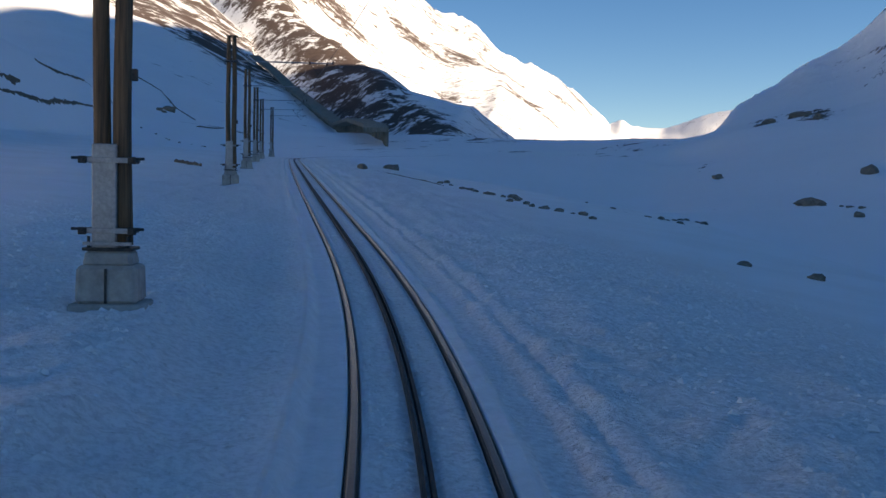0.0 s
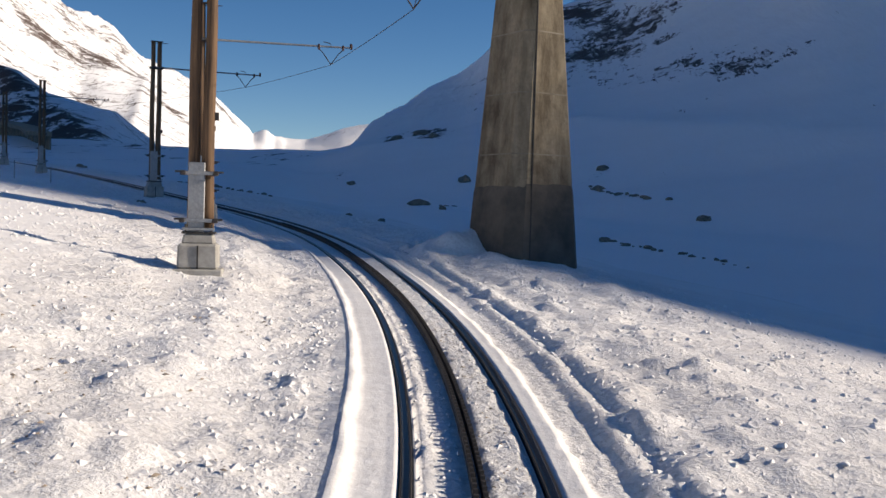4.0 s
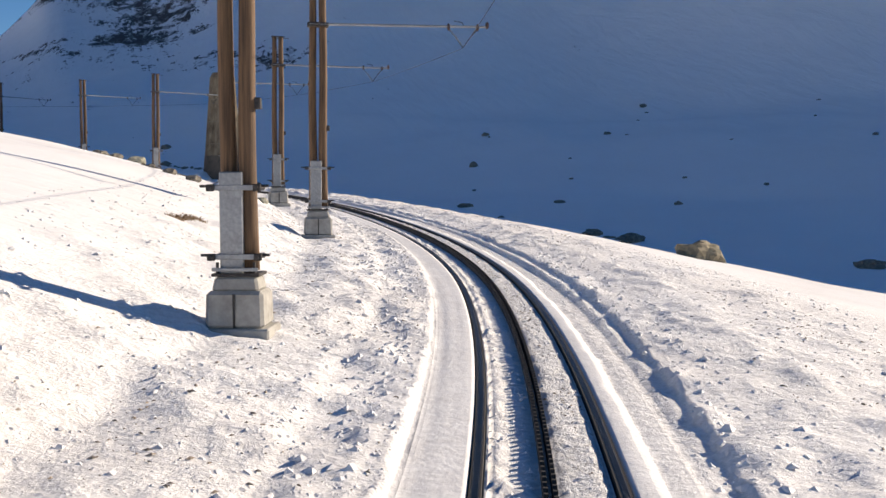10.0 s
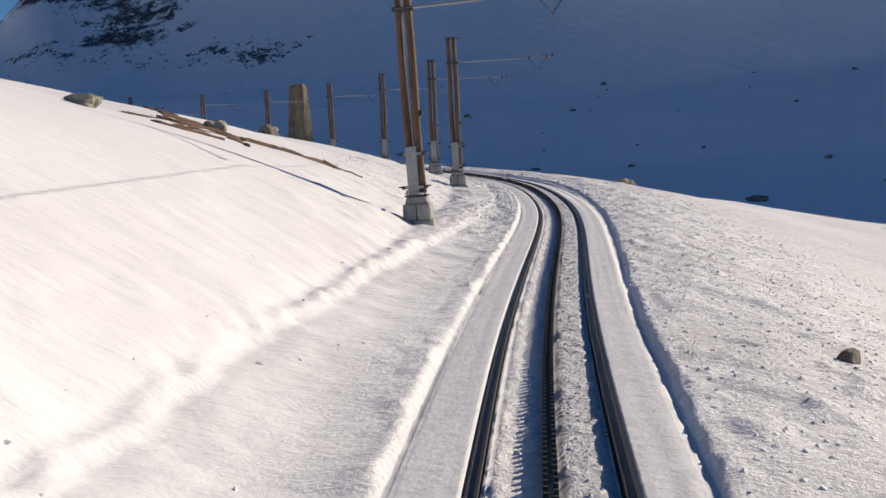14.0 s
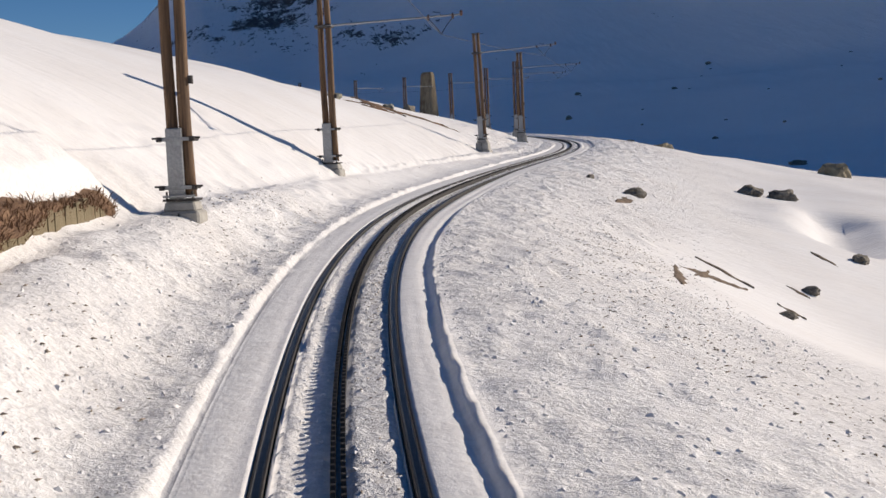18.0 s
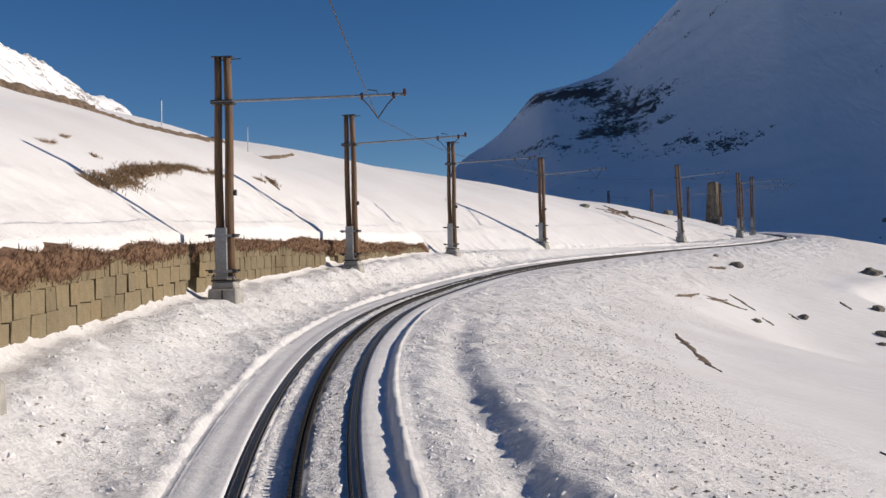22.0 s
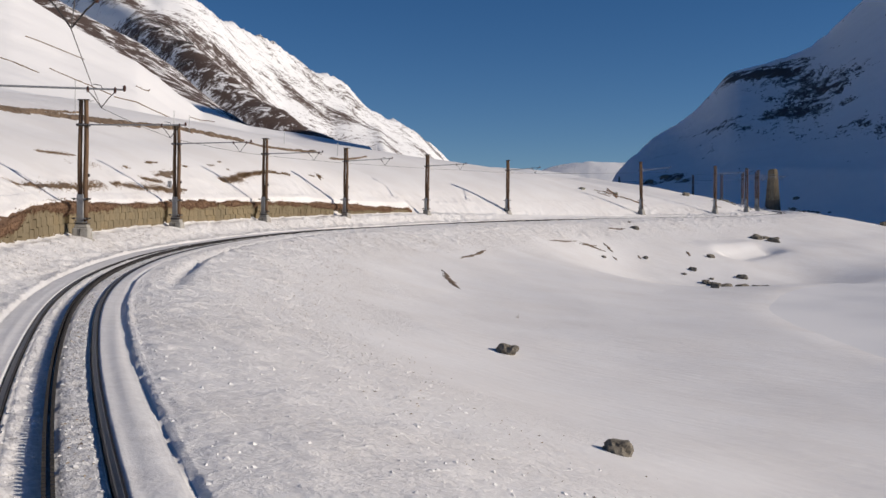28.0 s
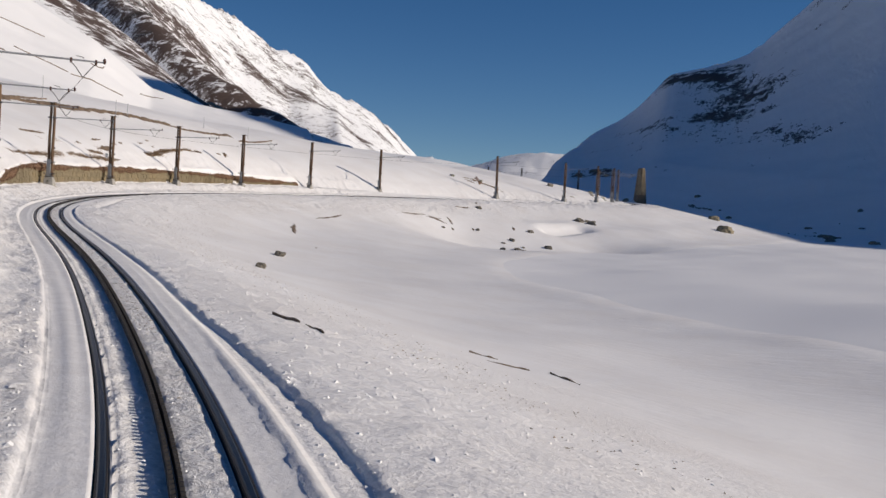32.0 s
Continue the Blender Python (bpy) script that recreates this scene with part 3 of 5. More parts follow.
def clods(x, y, s, d):
    a = np.abs(d)
    band = smoothstep(1.15, 1.6, a) * (1 - smoothstep(4.5, 8.0, a))
    inner = (a < 0.43) * (a > 0.11) * np.where(d < 0, np.where(d > -0.3, 0.35, 1.0), 0.6)
    n_ = np.maximum(fractal(x, y, 0.55, 3, 31, 0.6), -0.15)
    y = along_y(s)
    band = band * np.where(d > 0, np.interp(y, [-190, -138, -125, -60, 10, 30], [0.30, 0.35, 0.7, 0.8, 0.8, 1.15]), np.interp(y, [-64, -58, -44, -36], [1.0, 0.35, 0.35, 1.0]))
    return band * 0.15 * n_ + inner * 0.075 * np.maximum(fractal(x, y, 0.15, 3, 33, 0.65), -0.12) + 0.03 * band * fractal(x, y, 2.2, 3, 35)


def ground_z(x, y):
    """Top of the snow near the line."""
    x, y = np.atleast_1d(np.asarray(x, float)), np.atleast_1d(np.asarray(y, float))
    s, d = line_coords(x, y)
    w = 1 - smoothstep(6, 14, np.abs(d))
    return land(x, y) + w * snow_profile(s, d) + clods(x, y, s, d)


def grid_mesh(name, X, Y, Z, mat, values=None, attr="rock"):
    nu, nv = X.shape
    idx = np.arange(nu * nv).reshape(nu, nv)
    quads = np.stack([idx[:-1, :-1], idx[1:, :-1], idx[1:, 1:], idx[:-1, 1:]], -1).reshape(-1, 4)
    me = bpy.data.meshes.new(name)
    me.vertices.add(nu * nv)
    me.vertices.foreach_set("co", np.stack([X, Y, Z], -1).astype(np.float32).ravel())
    me.loops.add(len(quads) * 4)
    me.loops.foreach_set("vertex_index", quads.astype(np.int32).ravel())
    me.polygons.add(len(quads))
    me.polygons.foreach_set("loop_start", np.arange(0, len(quads) * 4, 4, dtype=np.int32))
    me.update(calc_edges=True)
    me.polygons.foreach_set("use_smooth", np.ones(len(quads), dtype=bool))
    if values is not None:
        at = me.attributes.new(attr, "FLOAT", "POINT")
        at.data.foreach_set("value", values.astype(np.float32).ravel())
    me.materials.append(mat)
    return new(name, me)


# the snow along the line, finely modelled
S_FROM = s_of(-80, 140)[0]
ss = np.r_[np.arange(S_FROM, s_of(-16, 64)[0], 0.6), np.arange(s_of(-16, 64)[0], LS[-1] - 0.5, 0.10)]
half = np.r_[np.arange(0, 1.5, 0.045), np.arange(1.5, 3.2, 0.075), np.arange(3.2, 6, 0.15), np.geomspace(6, 30, 26)]
dd = np.r_[-half[:0:-1], half]
dd = np.sort(np.r_[dd, -3.94, -3.96, [q * k for q in (0.468, 0.48, 0.58, 0.592) for k in (1, -1)]])
SS, DD = np.meshgrid(ss, dd, indexing="ij")
PP = at_line(SS, DD)
sx, sy = PP[..., 0], PP[..., 1]
base = land(sx, sy)
sz = base + (1 - smoothstep(6, 14, np.abs(DD))) * snow_profile(SS.ravel(), DD.ravel()).reshape(SS.shape)
sz = sz + clods(sx.ravel(), sy.ravel(), SS.ravel(), DD.ravel()).reshape(SS.shape)
sz = sz + 0.04 * smoothstep(20, 26, np.abs(DD)) - 0.4 * smoothstep(29.2, 30, np.abs(DD))
AD = np.abs(DD)
reach = np.where(DD > 0, 7.5 + 5 * fractal(SS, DD * 0.8, 7, 4, 51, 0.6), np.interp(along_y(SS), [-125, -68, -62, -42, -32, 40], [3.6, 3.4, 1.3, 1.5, 5.0, 6.0]) + 1.2 * fractal(SS, 0 * SS, 6, 2, 52))
crumbs = smoothstep(1.0, 1.3, AD) * (1 - smoothstep(reach - 1.6, reach + 2.2, AD)) + 0.9 * (AD < 0.42) + 0.06
crumbs = np.where((AD > 0.6) & (AD < 1.12), 0.26, crumbs)
loose = smoothstep(0.78, 0.86, DD) * smoothstep(1.34, 1.22, DD) * smoothstep(-34, -16, along_y(SS))
crumbs = crumbs + 0.85 * loose
crumbs = np.where((DD > 0.06) & (DD < 0.46), 1.7, crumbs)
crumbs = crumbs * np.where((DD > 1.2) & (along_y(SS) < -136), 0.6, 1.0)
crumbs = crumbs * np.where(AD > 1.2, np.interp(along_y(SS), [-45, -34, 8, 24], [1.0, 0.75, 0.75, 1.0]), 1.0)
# packed snow by the rails, its weaker sunlight put into the colour
packed_dim = smoothstep(0.56, 0.62, AD) * (1 - smoothstep(1.06, 1.13, AD)) + 0.6 * (AD < 0.47)
packed_dim = packed_dim * (1 - loose)
strip = grid_mesh("snow_field", sx[:, ::-1], sy[:, ::-1], sz[:, ::-1], SNOW, crumbs[:, ::-1], "crumbs")
at = strip.data.attributes.new("packed_dim", "FLOAT", "POINT")
at.data.foreach_set("value", packed_dim[:, ::-1].astype(np.float32).ravel())
tagged(strip, "ploughed white snow with ruts beside the railway", "snow", kind="structure")

# the land out to the horizon
rr_ = np.geomspace(4, 4600, 450)
aa_ = np.radians(np.r_[np.arange(-180, -62, 2.0), np.arange(-62, 64, 0.2), np.arange(64, 180.1, 2.0)])
RR, AA = np.meshgrid(rr_, aa_, indexing="ij")
gx, gy = -20 - RR * np.sin(AA), -70 + RR * np.cos(AA)
gz = land(gx, gy)
gs, gd = line_coords(gx, gy)
under = (1 - smoothstep(21, 26, np.abs(gd))) * (gs > S_FROM) * (gs < LS[-1] - 1)
gz = gz - 1.2 * under.reshape(gz.shape)


def rockiness(x, y):
    """Where rock comes through the snow of the far slopes."""
    r, be_ = np.hypot(x + 5, y + 40), np.degrees(np.arctan2(-(x + 5), y + 40))
    far = smoothstep(450, 800, r) * (be_ > 12)
    k = far * (0.045 - 0.25 * np.exp(-(((be_ - 17.2) / 1.6) ** 2)))
    k = k + 0.03 * smoothstep(10, 30, be_) * smoothstep(120, 240, r) - 0.05 * smoothstep(34, 40, be_)
    # bands of crag on the sunlit mountain and its spur
    for pa, pb, w, q in (((-600, 470), (-500, 480), 26, 0.24), ((-500, 480), (-400, 435), 27, 0.24), ((-400, 435), (-345, 385), 22, 0.24), ((-350, 375), (-329, 421), 16, 0.24), ((-375, 412), (-325, 402), 34, 0.24), ((-395, 470), (-345, 430), 22, 0.2), ((-943, 1018), (-851, 971), 30, 0.2), ((-851, 971), (-690, 845), 28, 0.2), ((-762, 1015), (-785, 1190), 30, 0.16), ((-470, 560), (-430, 530), 22, 0.18), ((-520, 525), (-400, 500), 20, 0.14), ((-574, 715), (-525, 688), 14, 0.17), ((-530, 688), (-419, 640), 13, 0.15), ((-800, 950), (-765, 1140), 26, 0.19), ((-745, 820), (-565, 715), 20, 0.17), ((-570, 560), (-500, 640), 18, 0.14), ((-520, 485), (-470, 528), 14, 0.18), ((-235, 455), (-560, 740), 17, 0.17), ((-560, 740), (-790, 1020), 22, 0.15),
                         ((-460, 665), (-340, 560), 24, 0.17), ((-858, 1500), (-838, 1525), 24, 0.19), ((-882, 1480), (-870, 1492), 18, 0.17), ((-865, 1640), (-845, 1732), 24, 0.18), ((-800, 1745), (-790, 1765), 20, 0.18),
                         ((-690, 1590), (-620, 1540), 17, 0.14), ((-745, 1600), (-722, 1585), 16, 0.18), ((-888, 2210), (-870, 2230), 34, 0.18), ((-1054, 2755), (-1020, 2700), 60, 0.2), ((-1015, 1849), (-1000, 2105), 30, 0.08), ((-340, 560), (-250, 480), 12, 0.16),
                         ((-880, 1470), (-820, 1445), 22, 0.12), ((-835, 1580), (-845, 1660), 24, 0.13), ((-900, 1860), (-880, 1885), 24, 0.17), ((-700, 1500), (-685, 1640), 14, 0.13), ((-680, 1270), (-655, 1240), 14, 0.17), ((-1000, 1790), (-980, 1770), 24, 0.14)):
        k = k + q * near_segment(x, y, pa, pb, w)
    # crags and rubble of the shaded mountain
    for pa, pb, w, q in (((-8, 640), (20, 480), 24, 0.21), ((-38, 650), (-8, 622), 15, 0.20), ((-66, 710), (-38, 650), 14, 0.18), ((-100, 690), (-64, 715), 8, 0.10), ((-5, 469), (27, 408), 10, 0.17), ((-8, 445), (25, 336), 18, 0.10), ((-45, 491), (-17, 457), 5, 0.13),
                         ((-73, 570), (-16, 406), 5, 0.12), ((-78, 472), (-47, 446), 6, 0.12), ((40, 351), (54, 287), 5, 0.13), ((38, 303), (47, 282), 9, 0.13), ((29, 265), (58, 217), 12, 0.075), ((23, 348), (37, 288), 11, 0.085), ((49, 731), (66, 695), 11, 0.16),
                         ((64, 590), (80, 585), 10, 0.14), ((-66, 352), (-40, 268), 6, 0.20), ((-60, 372), (-58, 362), 7, 0.2), ((90, 640), (120, 560), 14, 0.10)):
        k = k + q * near_segment(x, y, pa, pb, w)
    return k - 0.10 * smoothstep(300, 60, r) - 0.05 * smoothstep(0, -10, be_)


ground = grid_mesh("ground", gx, gy, gz, GROUND, rockiness(gx, gy))
at = ground.data.attributes.new("away", "FLOAT", "POINT")
at.data.foreach_set("value", smoothstep(60, 260, np.abs(gd)).astype(np.float32))
tagged(ground, "snow-covered valley floor and rocky mountain slopes", "ground", kind="structure")


# ---------------------------------------------------------------- the railway track
def sweep(section, s0, s1, step, d0=0.0):
    """A closed section (across, up) carried along the line."""
    s = np.arange(s0, s1, step)
    rows = [at_line(s, d0 + a, u) for a, u in section]
    n, k = len(s), len(section)
    P_ = np.stack(rows, 1)
    idx = np.arange(n * k).reshape(n, k)
    nx = np.roll(idx, -1, 1)
    quads = np.stack([idx[:-1], nx[:-1], nx[1:], idx[1:]], -1).reshape(-1, 4)
    me = bpy.data.meshes.new("sweep")
    me.from_pydata(P_.reshape(-1, 3).tolist(), [], quads.tolist())
    me.update()
    return me


TRACK_A, TRACK_B = 20.0, LS[-1] - 1
track = thing("railway_track", "narrow-gauge rack railway track sunk in ploughed snow", "railway track")
for side, d0 in (("left", -0.53), ("right", 0.53)):
    body = sweep([(-0.044, -0.004), (-0.048, -0.03), (-0.04, -0.05), (-0.04, -0.13), (0.04, -0.13), (0.04, -0.05), (0.048, -0.03), (0.044, -0.004)], TRACK_A, TRACK_B, 0.5, d0)
    rail = mesh_part("rail", body, STEEL_DARK, track, "dark rusty steel running rail")
    head = sweep([(-0.034, -0.006), (-0.020, 0.002), (0.020, 0.002), (0.034, -0.006)], TRACK_A, TRACK_B, 0.5, d0)
    mesh_part("rail_head", head, STEEL_TOP, rail, "polished steel running surface")
for d0 in (-0.035, 0.035):
    mesh_part("rack_bar", sweep([(-0.016, -0.09), (-0.016, 0.012), (0.016, 0.012), (0.016, -0.09)], TRACK_A, TRACK_B, 0.5, d0), STEEL_DARK, track, "dark steel rack bar")
bm_v, bm_f = [], []
for i, s in enumerate(np.arange(s_of(-8, 45)[0], TRACK_B - 2, 0.12)):
    for j, d0 in enumerate((-0.035, 0.035)):
        s1 = s + 0.06 * j
        q = [at_line(s1 + a, d0 + c, u) for a, c, u in ((-0.03, -0.017, 0.010), (0.03, -0.017, 0.010), (0.03, 0.017, 0.010), (-0.03, 0.017, 0.010), (-0.016, -0.017, 0.046), (0.016, -0.017, 0.046), (0.016, 0.017, 0.046), (-0.016, 0.017, 0.046))]
        k = len(bm_v)
        bm_v += [tuple(p) for p in q]
        bm_f += [tuple(k + m for m in f) for f in ((4, 5, 6, 7), (0, 1, 5, 4), (1, 2, 6, 5), (2, 3, 7, 6), (3, 0, 4, 7))]
me = bpy.data.meshes.new("rack_teeth")
me.from_pydata(bm_v, [], bm_f)
teeth = mesh_part("rack_teeth", me, STEEL_DARK, track, "worn steel rack teeth")
tagged(teeth, kind="stuff")


# ---------------------------------------------------------------- catenary poles
def build_pole(extra=0.0):
    """Origin at the foot on the ground, +x towards the track, -y towards the camera's end."""
    p = thing("catenary_pole", "twin brown timber catenary pole on a concrete foot in snow", "catenary pole", "poles along the railway")
    part("slab", box(bmesh.new(), -0.40, -0.36, -0.75, 0.40, 0.36, 0.08, 0.02), CONCRETE, p, "low concrete slab dusted with snow")
    bm = box(bmesh.new(), -0.335, -0.30, 0.075, 0.335, 0.30, 0.50, 0.04, 0.96)
    box(bm, -0.27, -0.24, 0.49, 0.27, 0.24, 0.66, 0.03, 0.88)
    part("pedestal", bm, CONCRETE, p, "pale grey concrete pedestal")
    part("pedestal_seam", box(bmesh.new(), -0.012, -0.315, 0.09, 0.012, -0.285, 0.47), IRON, p, "dark vertical seam")
    post = part("steel_post", box(bmesh.new(), -0.18, -0.17, 0.66, 0.085, -0.08, 1.84, 0.012), GALV, p, "flat grey steel post")
    part("post_web", box(bmesh.new(), -0.075, -0.08, 0.66, -0.02, 0.13, 1.78, 0.004), GALV, post)
    top = 5.42 + extra
    for x0, y0, r in ((-0.115, 0.03, 0.102), (0.125, -0.01, 0.108)):
        pts = [(x0 + 0.010 * math.sin(z * 1.7 + x0 * 9), y0 + 0.010 * math.cos(z * 1.3 + x0 * 5), z) for z in np.linspace(0.72, top, 12)]
        part("timber", tube(bmesh.new(), pts, [r * (1 - 0.02 * i) for i in range(12)], 14), WOOD, p, "cracked brown round timber", True)
    for z in (0.88, 1.66):
        c = part("clamp", box(bmesh.new(), -0.28, -0.19, z - 0.03, 0.27, -0.174, z + 0.03, 0.004), GALV, p, "bolted steel clamp")
        part("back_strap", box(bmesh.new(), -0.28, 0.145, z - 0.03, 0.27, 0.16, z + 0.03, 0.004), GALV, c)
        for x in (-0.27, 0.26):
            part("bolt", tube(bmesh.new(), [(x, -0.26, z), (x, 0.20, z)], 0.016, 6), IRON, c)
            part("nut", box(bmesh.new(), x - 0.045, -0.23, z - 0.04, x + 0.045, -0.19, z + 0.04, 0.008), IRON, c)
        part("cross_bar", tube(bmesh.new(), [(-0.40, -0.15, z + 0.02), (0.38, -0.15, z + 0.02)], 0.018, 6), IRON, c)
    part("base_plate", box(bmesh.new(), -0.27, -0.22, 0.66, 0.27, 0.22, 0.695, 0.004), IRON, p, "dark steel base plate")
    part("base_ring", box(bmesh.new(), -0.26, -0.235, 0.72, 0.26, -0.20, 0.76, 0.004), GALV, p)
    for x in (-0.21, 0.21):
        part("anchor_bolt", tube(bmesh.new(), [(x, -0.17, 0.66), (x, -0.17, 0.82)], 0.018, 6), IRON, p)
    part("cap_board", box(bmesh.new(), -0.22, -0.09, top, 0.24, 0.11, top + 0.025, 0.004), IRON, p)
    part("top_pin", tube(bmesh.new(), [(-0.1, 0, top - 0.06), (0.42, 0, top - 0.03)], 0.013, 5), IRON, p)
    part("bracket_stub", box(bmesh.new(), 0.20, -0.05, 2.55, 0.28, 0.03, 2.68, 0.006), IRON, p)
    # the arm over the track
    za = 4.42 + extra
    ya = -0.12
    arm = part("arm", tube(bmesh.new(), [(-0.2, ya, za), (1.6, ya, za + 0.02), (4.08, ya, za + 0.05)], [0.032, 0.03, 0.026], 8), GALV, p, "grey steel tube arm")
    part("arm_clamp", box(bmesh.new(), -0.24, -0.15, za - 0.045, 0.26, 0.12, za + 0.045, 0.01), IRON, p)
    part("end_insulator", tube(bmesh.new(), [(4.06, ya, za), (4.06, ya, za + 0.05), (4.06, ya, za + 0.13), (4.06, ya, za + 0.17)], [0.025, 0.045, 0.045, 0.02], 8), GLASSY, arm, "brown porcelain insulator")
    for x in (3.12, 3.82):
        part("insulator", tube(bmesh.new(), [(x, ya, za - 0.06), (x, ya, za), (x, ya, za + 0.07), (x, ya, za + 0.11)], [0.025, 0.04, 0.04, 0.012], 8), GLASSY, arm, "brown porcelain insulator")
    bm = tube(bmesh.new(), [(3.12, ya, za - 0.02), (3.27, ya, za - 0.18), (3.47, ya, za - 0.46)], 0.014, 5)
    tube(bm, [(3.82, ya, za - 0.02), (3.67, ya, za - 0.18), (3.47, ya, za - 0.46)], 0.014, 5)
    part("hanger", bm, IRON, arm, "V-shaped wire hanger")
    part("saddle", tube(bmesh.new(), [(3.25, ya, za + 0.17), (3.45, ya, za + 0.14), (3.5, ya, za + 0.02)], 0.012, 5), IRON, arm)
    p["arm_z"] = za
    return p


# place along and beside the line, foot's height and lean of each pole that the line passes near
POLES = [(-34.69, 70.57, 2.33, 0.2), (-16.52, 47.47, 0.79, 0.3), (-10.47, 37.47, 0.11, -0.2), (-6.35, 26.90, -0.56, 0.4), (-3.68, 15.05, -1.22, -0.4), (-3.10, 3.50, -1.82, 0.3), (-4.16, -9.04, -2.48, 0.2), (-7.45, -20.90, -3.04, -0.3), (-14.45, -36.45, -3.64, -1.7),
         (-24.59, -56.75, -4.52, -0.2), (-28.45, -69.10, -5.00, 0.3), (-30.40, -81.60, -5.57, -0.4), (-30.65, -93.50, -6.09, 0.2), (-28.75, -106.00, -6.74, -0.3), (-24.98, -117.9, -7.28, 0.2)]
DONE = []


def place_poles(rows):
    first = {}
    for s, d, foot, lean in rows:
        c = at_line(s, d)
        r = [float(np.interp(s, LS, RIGHT[:, k])) for k in range(2)]
        tall = 0.62 if c[1] > -40 else 0.2
        m = Matrix.Translation((c[0], c[1], foot)) @ Matrix.Rotation(math.atan2(r[1], r[0]), 4, "Z") @ Matrix.Rotation(radians(lean), 4, "Y")
        if tall not in first:
            ob = first[tall] = build_pole(tall)
            ob.matrix_basis = m
        else:
            ob = copy_thing(first[tall], m)
        DONE.append((s, ob, m, 4.42 + tall))


ROWS_P = [(*s_of(x, y), foot, lean) for x, y, foot, lean in POLES]
s_a, s_b = ROWS_P[0][0], ROWS_P[-1][0]
FAR_P = [(s_a - k, -3.3) for k in (82, 61, 41, 21)] + [(s_b + k, -3.3) for k in (13.0, 26.0, 39.0)]
FAR_P = [(s, d, float(ground_z(*at_line(s, d)[:2])[0]), 0.2) for s, d in FAR_P]
ROWS_P = FAR_P[:4] + ROWS_P + FAR_P[4:]
place_poles(ROWS_P)

# the contact wire from hanger to hanger
ends = [m @ Vector((3.47, -0.12, za - 0.47)) for _, _, m, za in DONE]
pts = []
for a, c in zip(ends, ends[1:]):
    for k in range(8):
        u = k / 8
        p = a.lerp(c, u)
        p.z -= 0.12 * u * (1 - u) * (c - a).length / 13
        pts.append(p)
pts.append(ends[-1])
w = thing("contact_wire", "thin dark overhead contact wire hung from the arms", "overhead wire")
part("strand", tube(bmesh.new(), pts, 0.008, 5), WIRE, w)

# ---------------------------------------------------------------- the concrete pier
m_, nt, b = material("streaked_concrete", 0.92)
v = coords(nt, (1, 1, 0.22))
streak_ = fbm(nt, v, 2.2, 7, 0.68, 0.3)
blot = fbm(nt, coords(nt), 0.9, 6, 0.68, 0.5)
fine_ = fbm(nt, coords(nt), 14, 6, 0.7)
c = mixc(nt, ramp(nt, streak_, [(0.34, (0, 0, 0)), (0.64, (1, 1, 1))]), (0.10, 0.076, 0.046), (0.275, 0.235, 0.17))
c = mixc(nt, 0.75, c, ramp(nt, blot, [(0.36, (0.45, 0.40, 0.33)), (0.50, (0.95, 0.93, 0.9)), (0.66, (1.25, 1.2, 1.1))]), "MULTIPLY")
c = mixc(nt, 0.5, c, ramp(nt, fine_, [(0.3, (0.6, 0.6, 0.6)), (0.6, (1, 1, 1))]), "MULTIPLY")
nt.links.new(c, b.inputs["Base Color"])
bump(nt, b, fine_, 0.5, 0.03)
PIER_FACE = m_
pier = thing("concrete_pier", "tall tapering weathered concrete pier standing in snow", "pier", at=pose(-1.55, 36.3, -1.2, 0, 0, 42))
bm = bmesh.new()
WET = 2.42
sec = [(1.2, 1.134, 1.049), (7.7, 0.50, 0.80), (8.05, 0.34, 0.66)]
rings = []
for z, a, c in sec:
    e = 0.30 * a
    rings.append([bm.verts.new(p) for p in ((-a, -c + e, z), (-a + e, -c, z), (a - e, -c, z), (a, -c + e, z), (a, c - e, z), (a - e, c, z), (-a + e, c, z), (-a, c - e, z))])
for a, c in zip(rings, rings[1:]):
    for k in range(8):
        bm.faces.new((a[k], a[(k + 1) % 8], c[(k + 1) % 8], c[k]))
bm.faces.new(rings[-1])
part("shaft", bm, PIER_FACE, pier)
# damp concrete up to a ragged line, a skin just proud of the shaft
bm = bmesh.new()
rings = []
for h in (0, 0.94, 1.0):
    ring = []
    for k in range(8):
        for u in np.arange(0, 1, 0.125):
            edge = WET + 0.10 * float(fractal(np.array([(k + u) * 0.9]), np.array([0.5]), 0.5, 3, 77)[0]) + 0.05 * math.sin(k)
            z = -0.6 + (edge + 0.6) * h
            a, c = 1.085 - (z - 1.7) * 0.0975 + 0.016 * (h < 1), 1.03 - (z - 1.7) * 0.0383 + 0.016 * (h < 1)
            e = 0.30 * a
            q_ = ((-a, -c + e), (-a + e, -c), (a - e, -c), (a, -c + e), (a, c - e), (a - e, c), (-a + e, c), (-a, c - e))
            p0, p1 = q_[k], q_[(k + 1) % 8]
            ring.append(bm.verts.new((p0[0] + (p1[0] - p0[0]) * u, p0[1] + (p1[1] - p0[1]) * u, z)))
    rings.append(ring)
for a, c in zip(rings, rings[1:]):
    for k in range(len(a)):
        bm.faces.new((a[k], a[(k + 1) % len(a)], c[(k + 1) % len(a)], c[k]))
part("footing", bm, plain("damp_concrete", (0.055, 0.05, 0.043), (0.135, 0.115, 0.09), 1.6, 0.85, 0, 0.4, 0.03), pier, "dark damp concrete base")

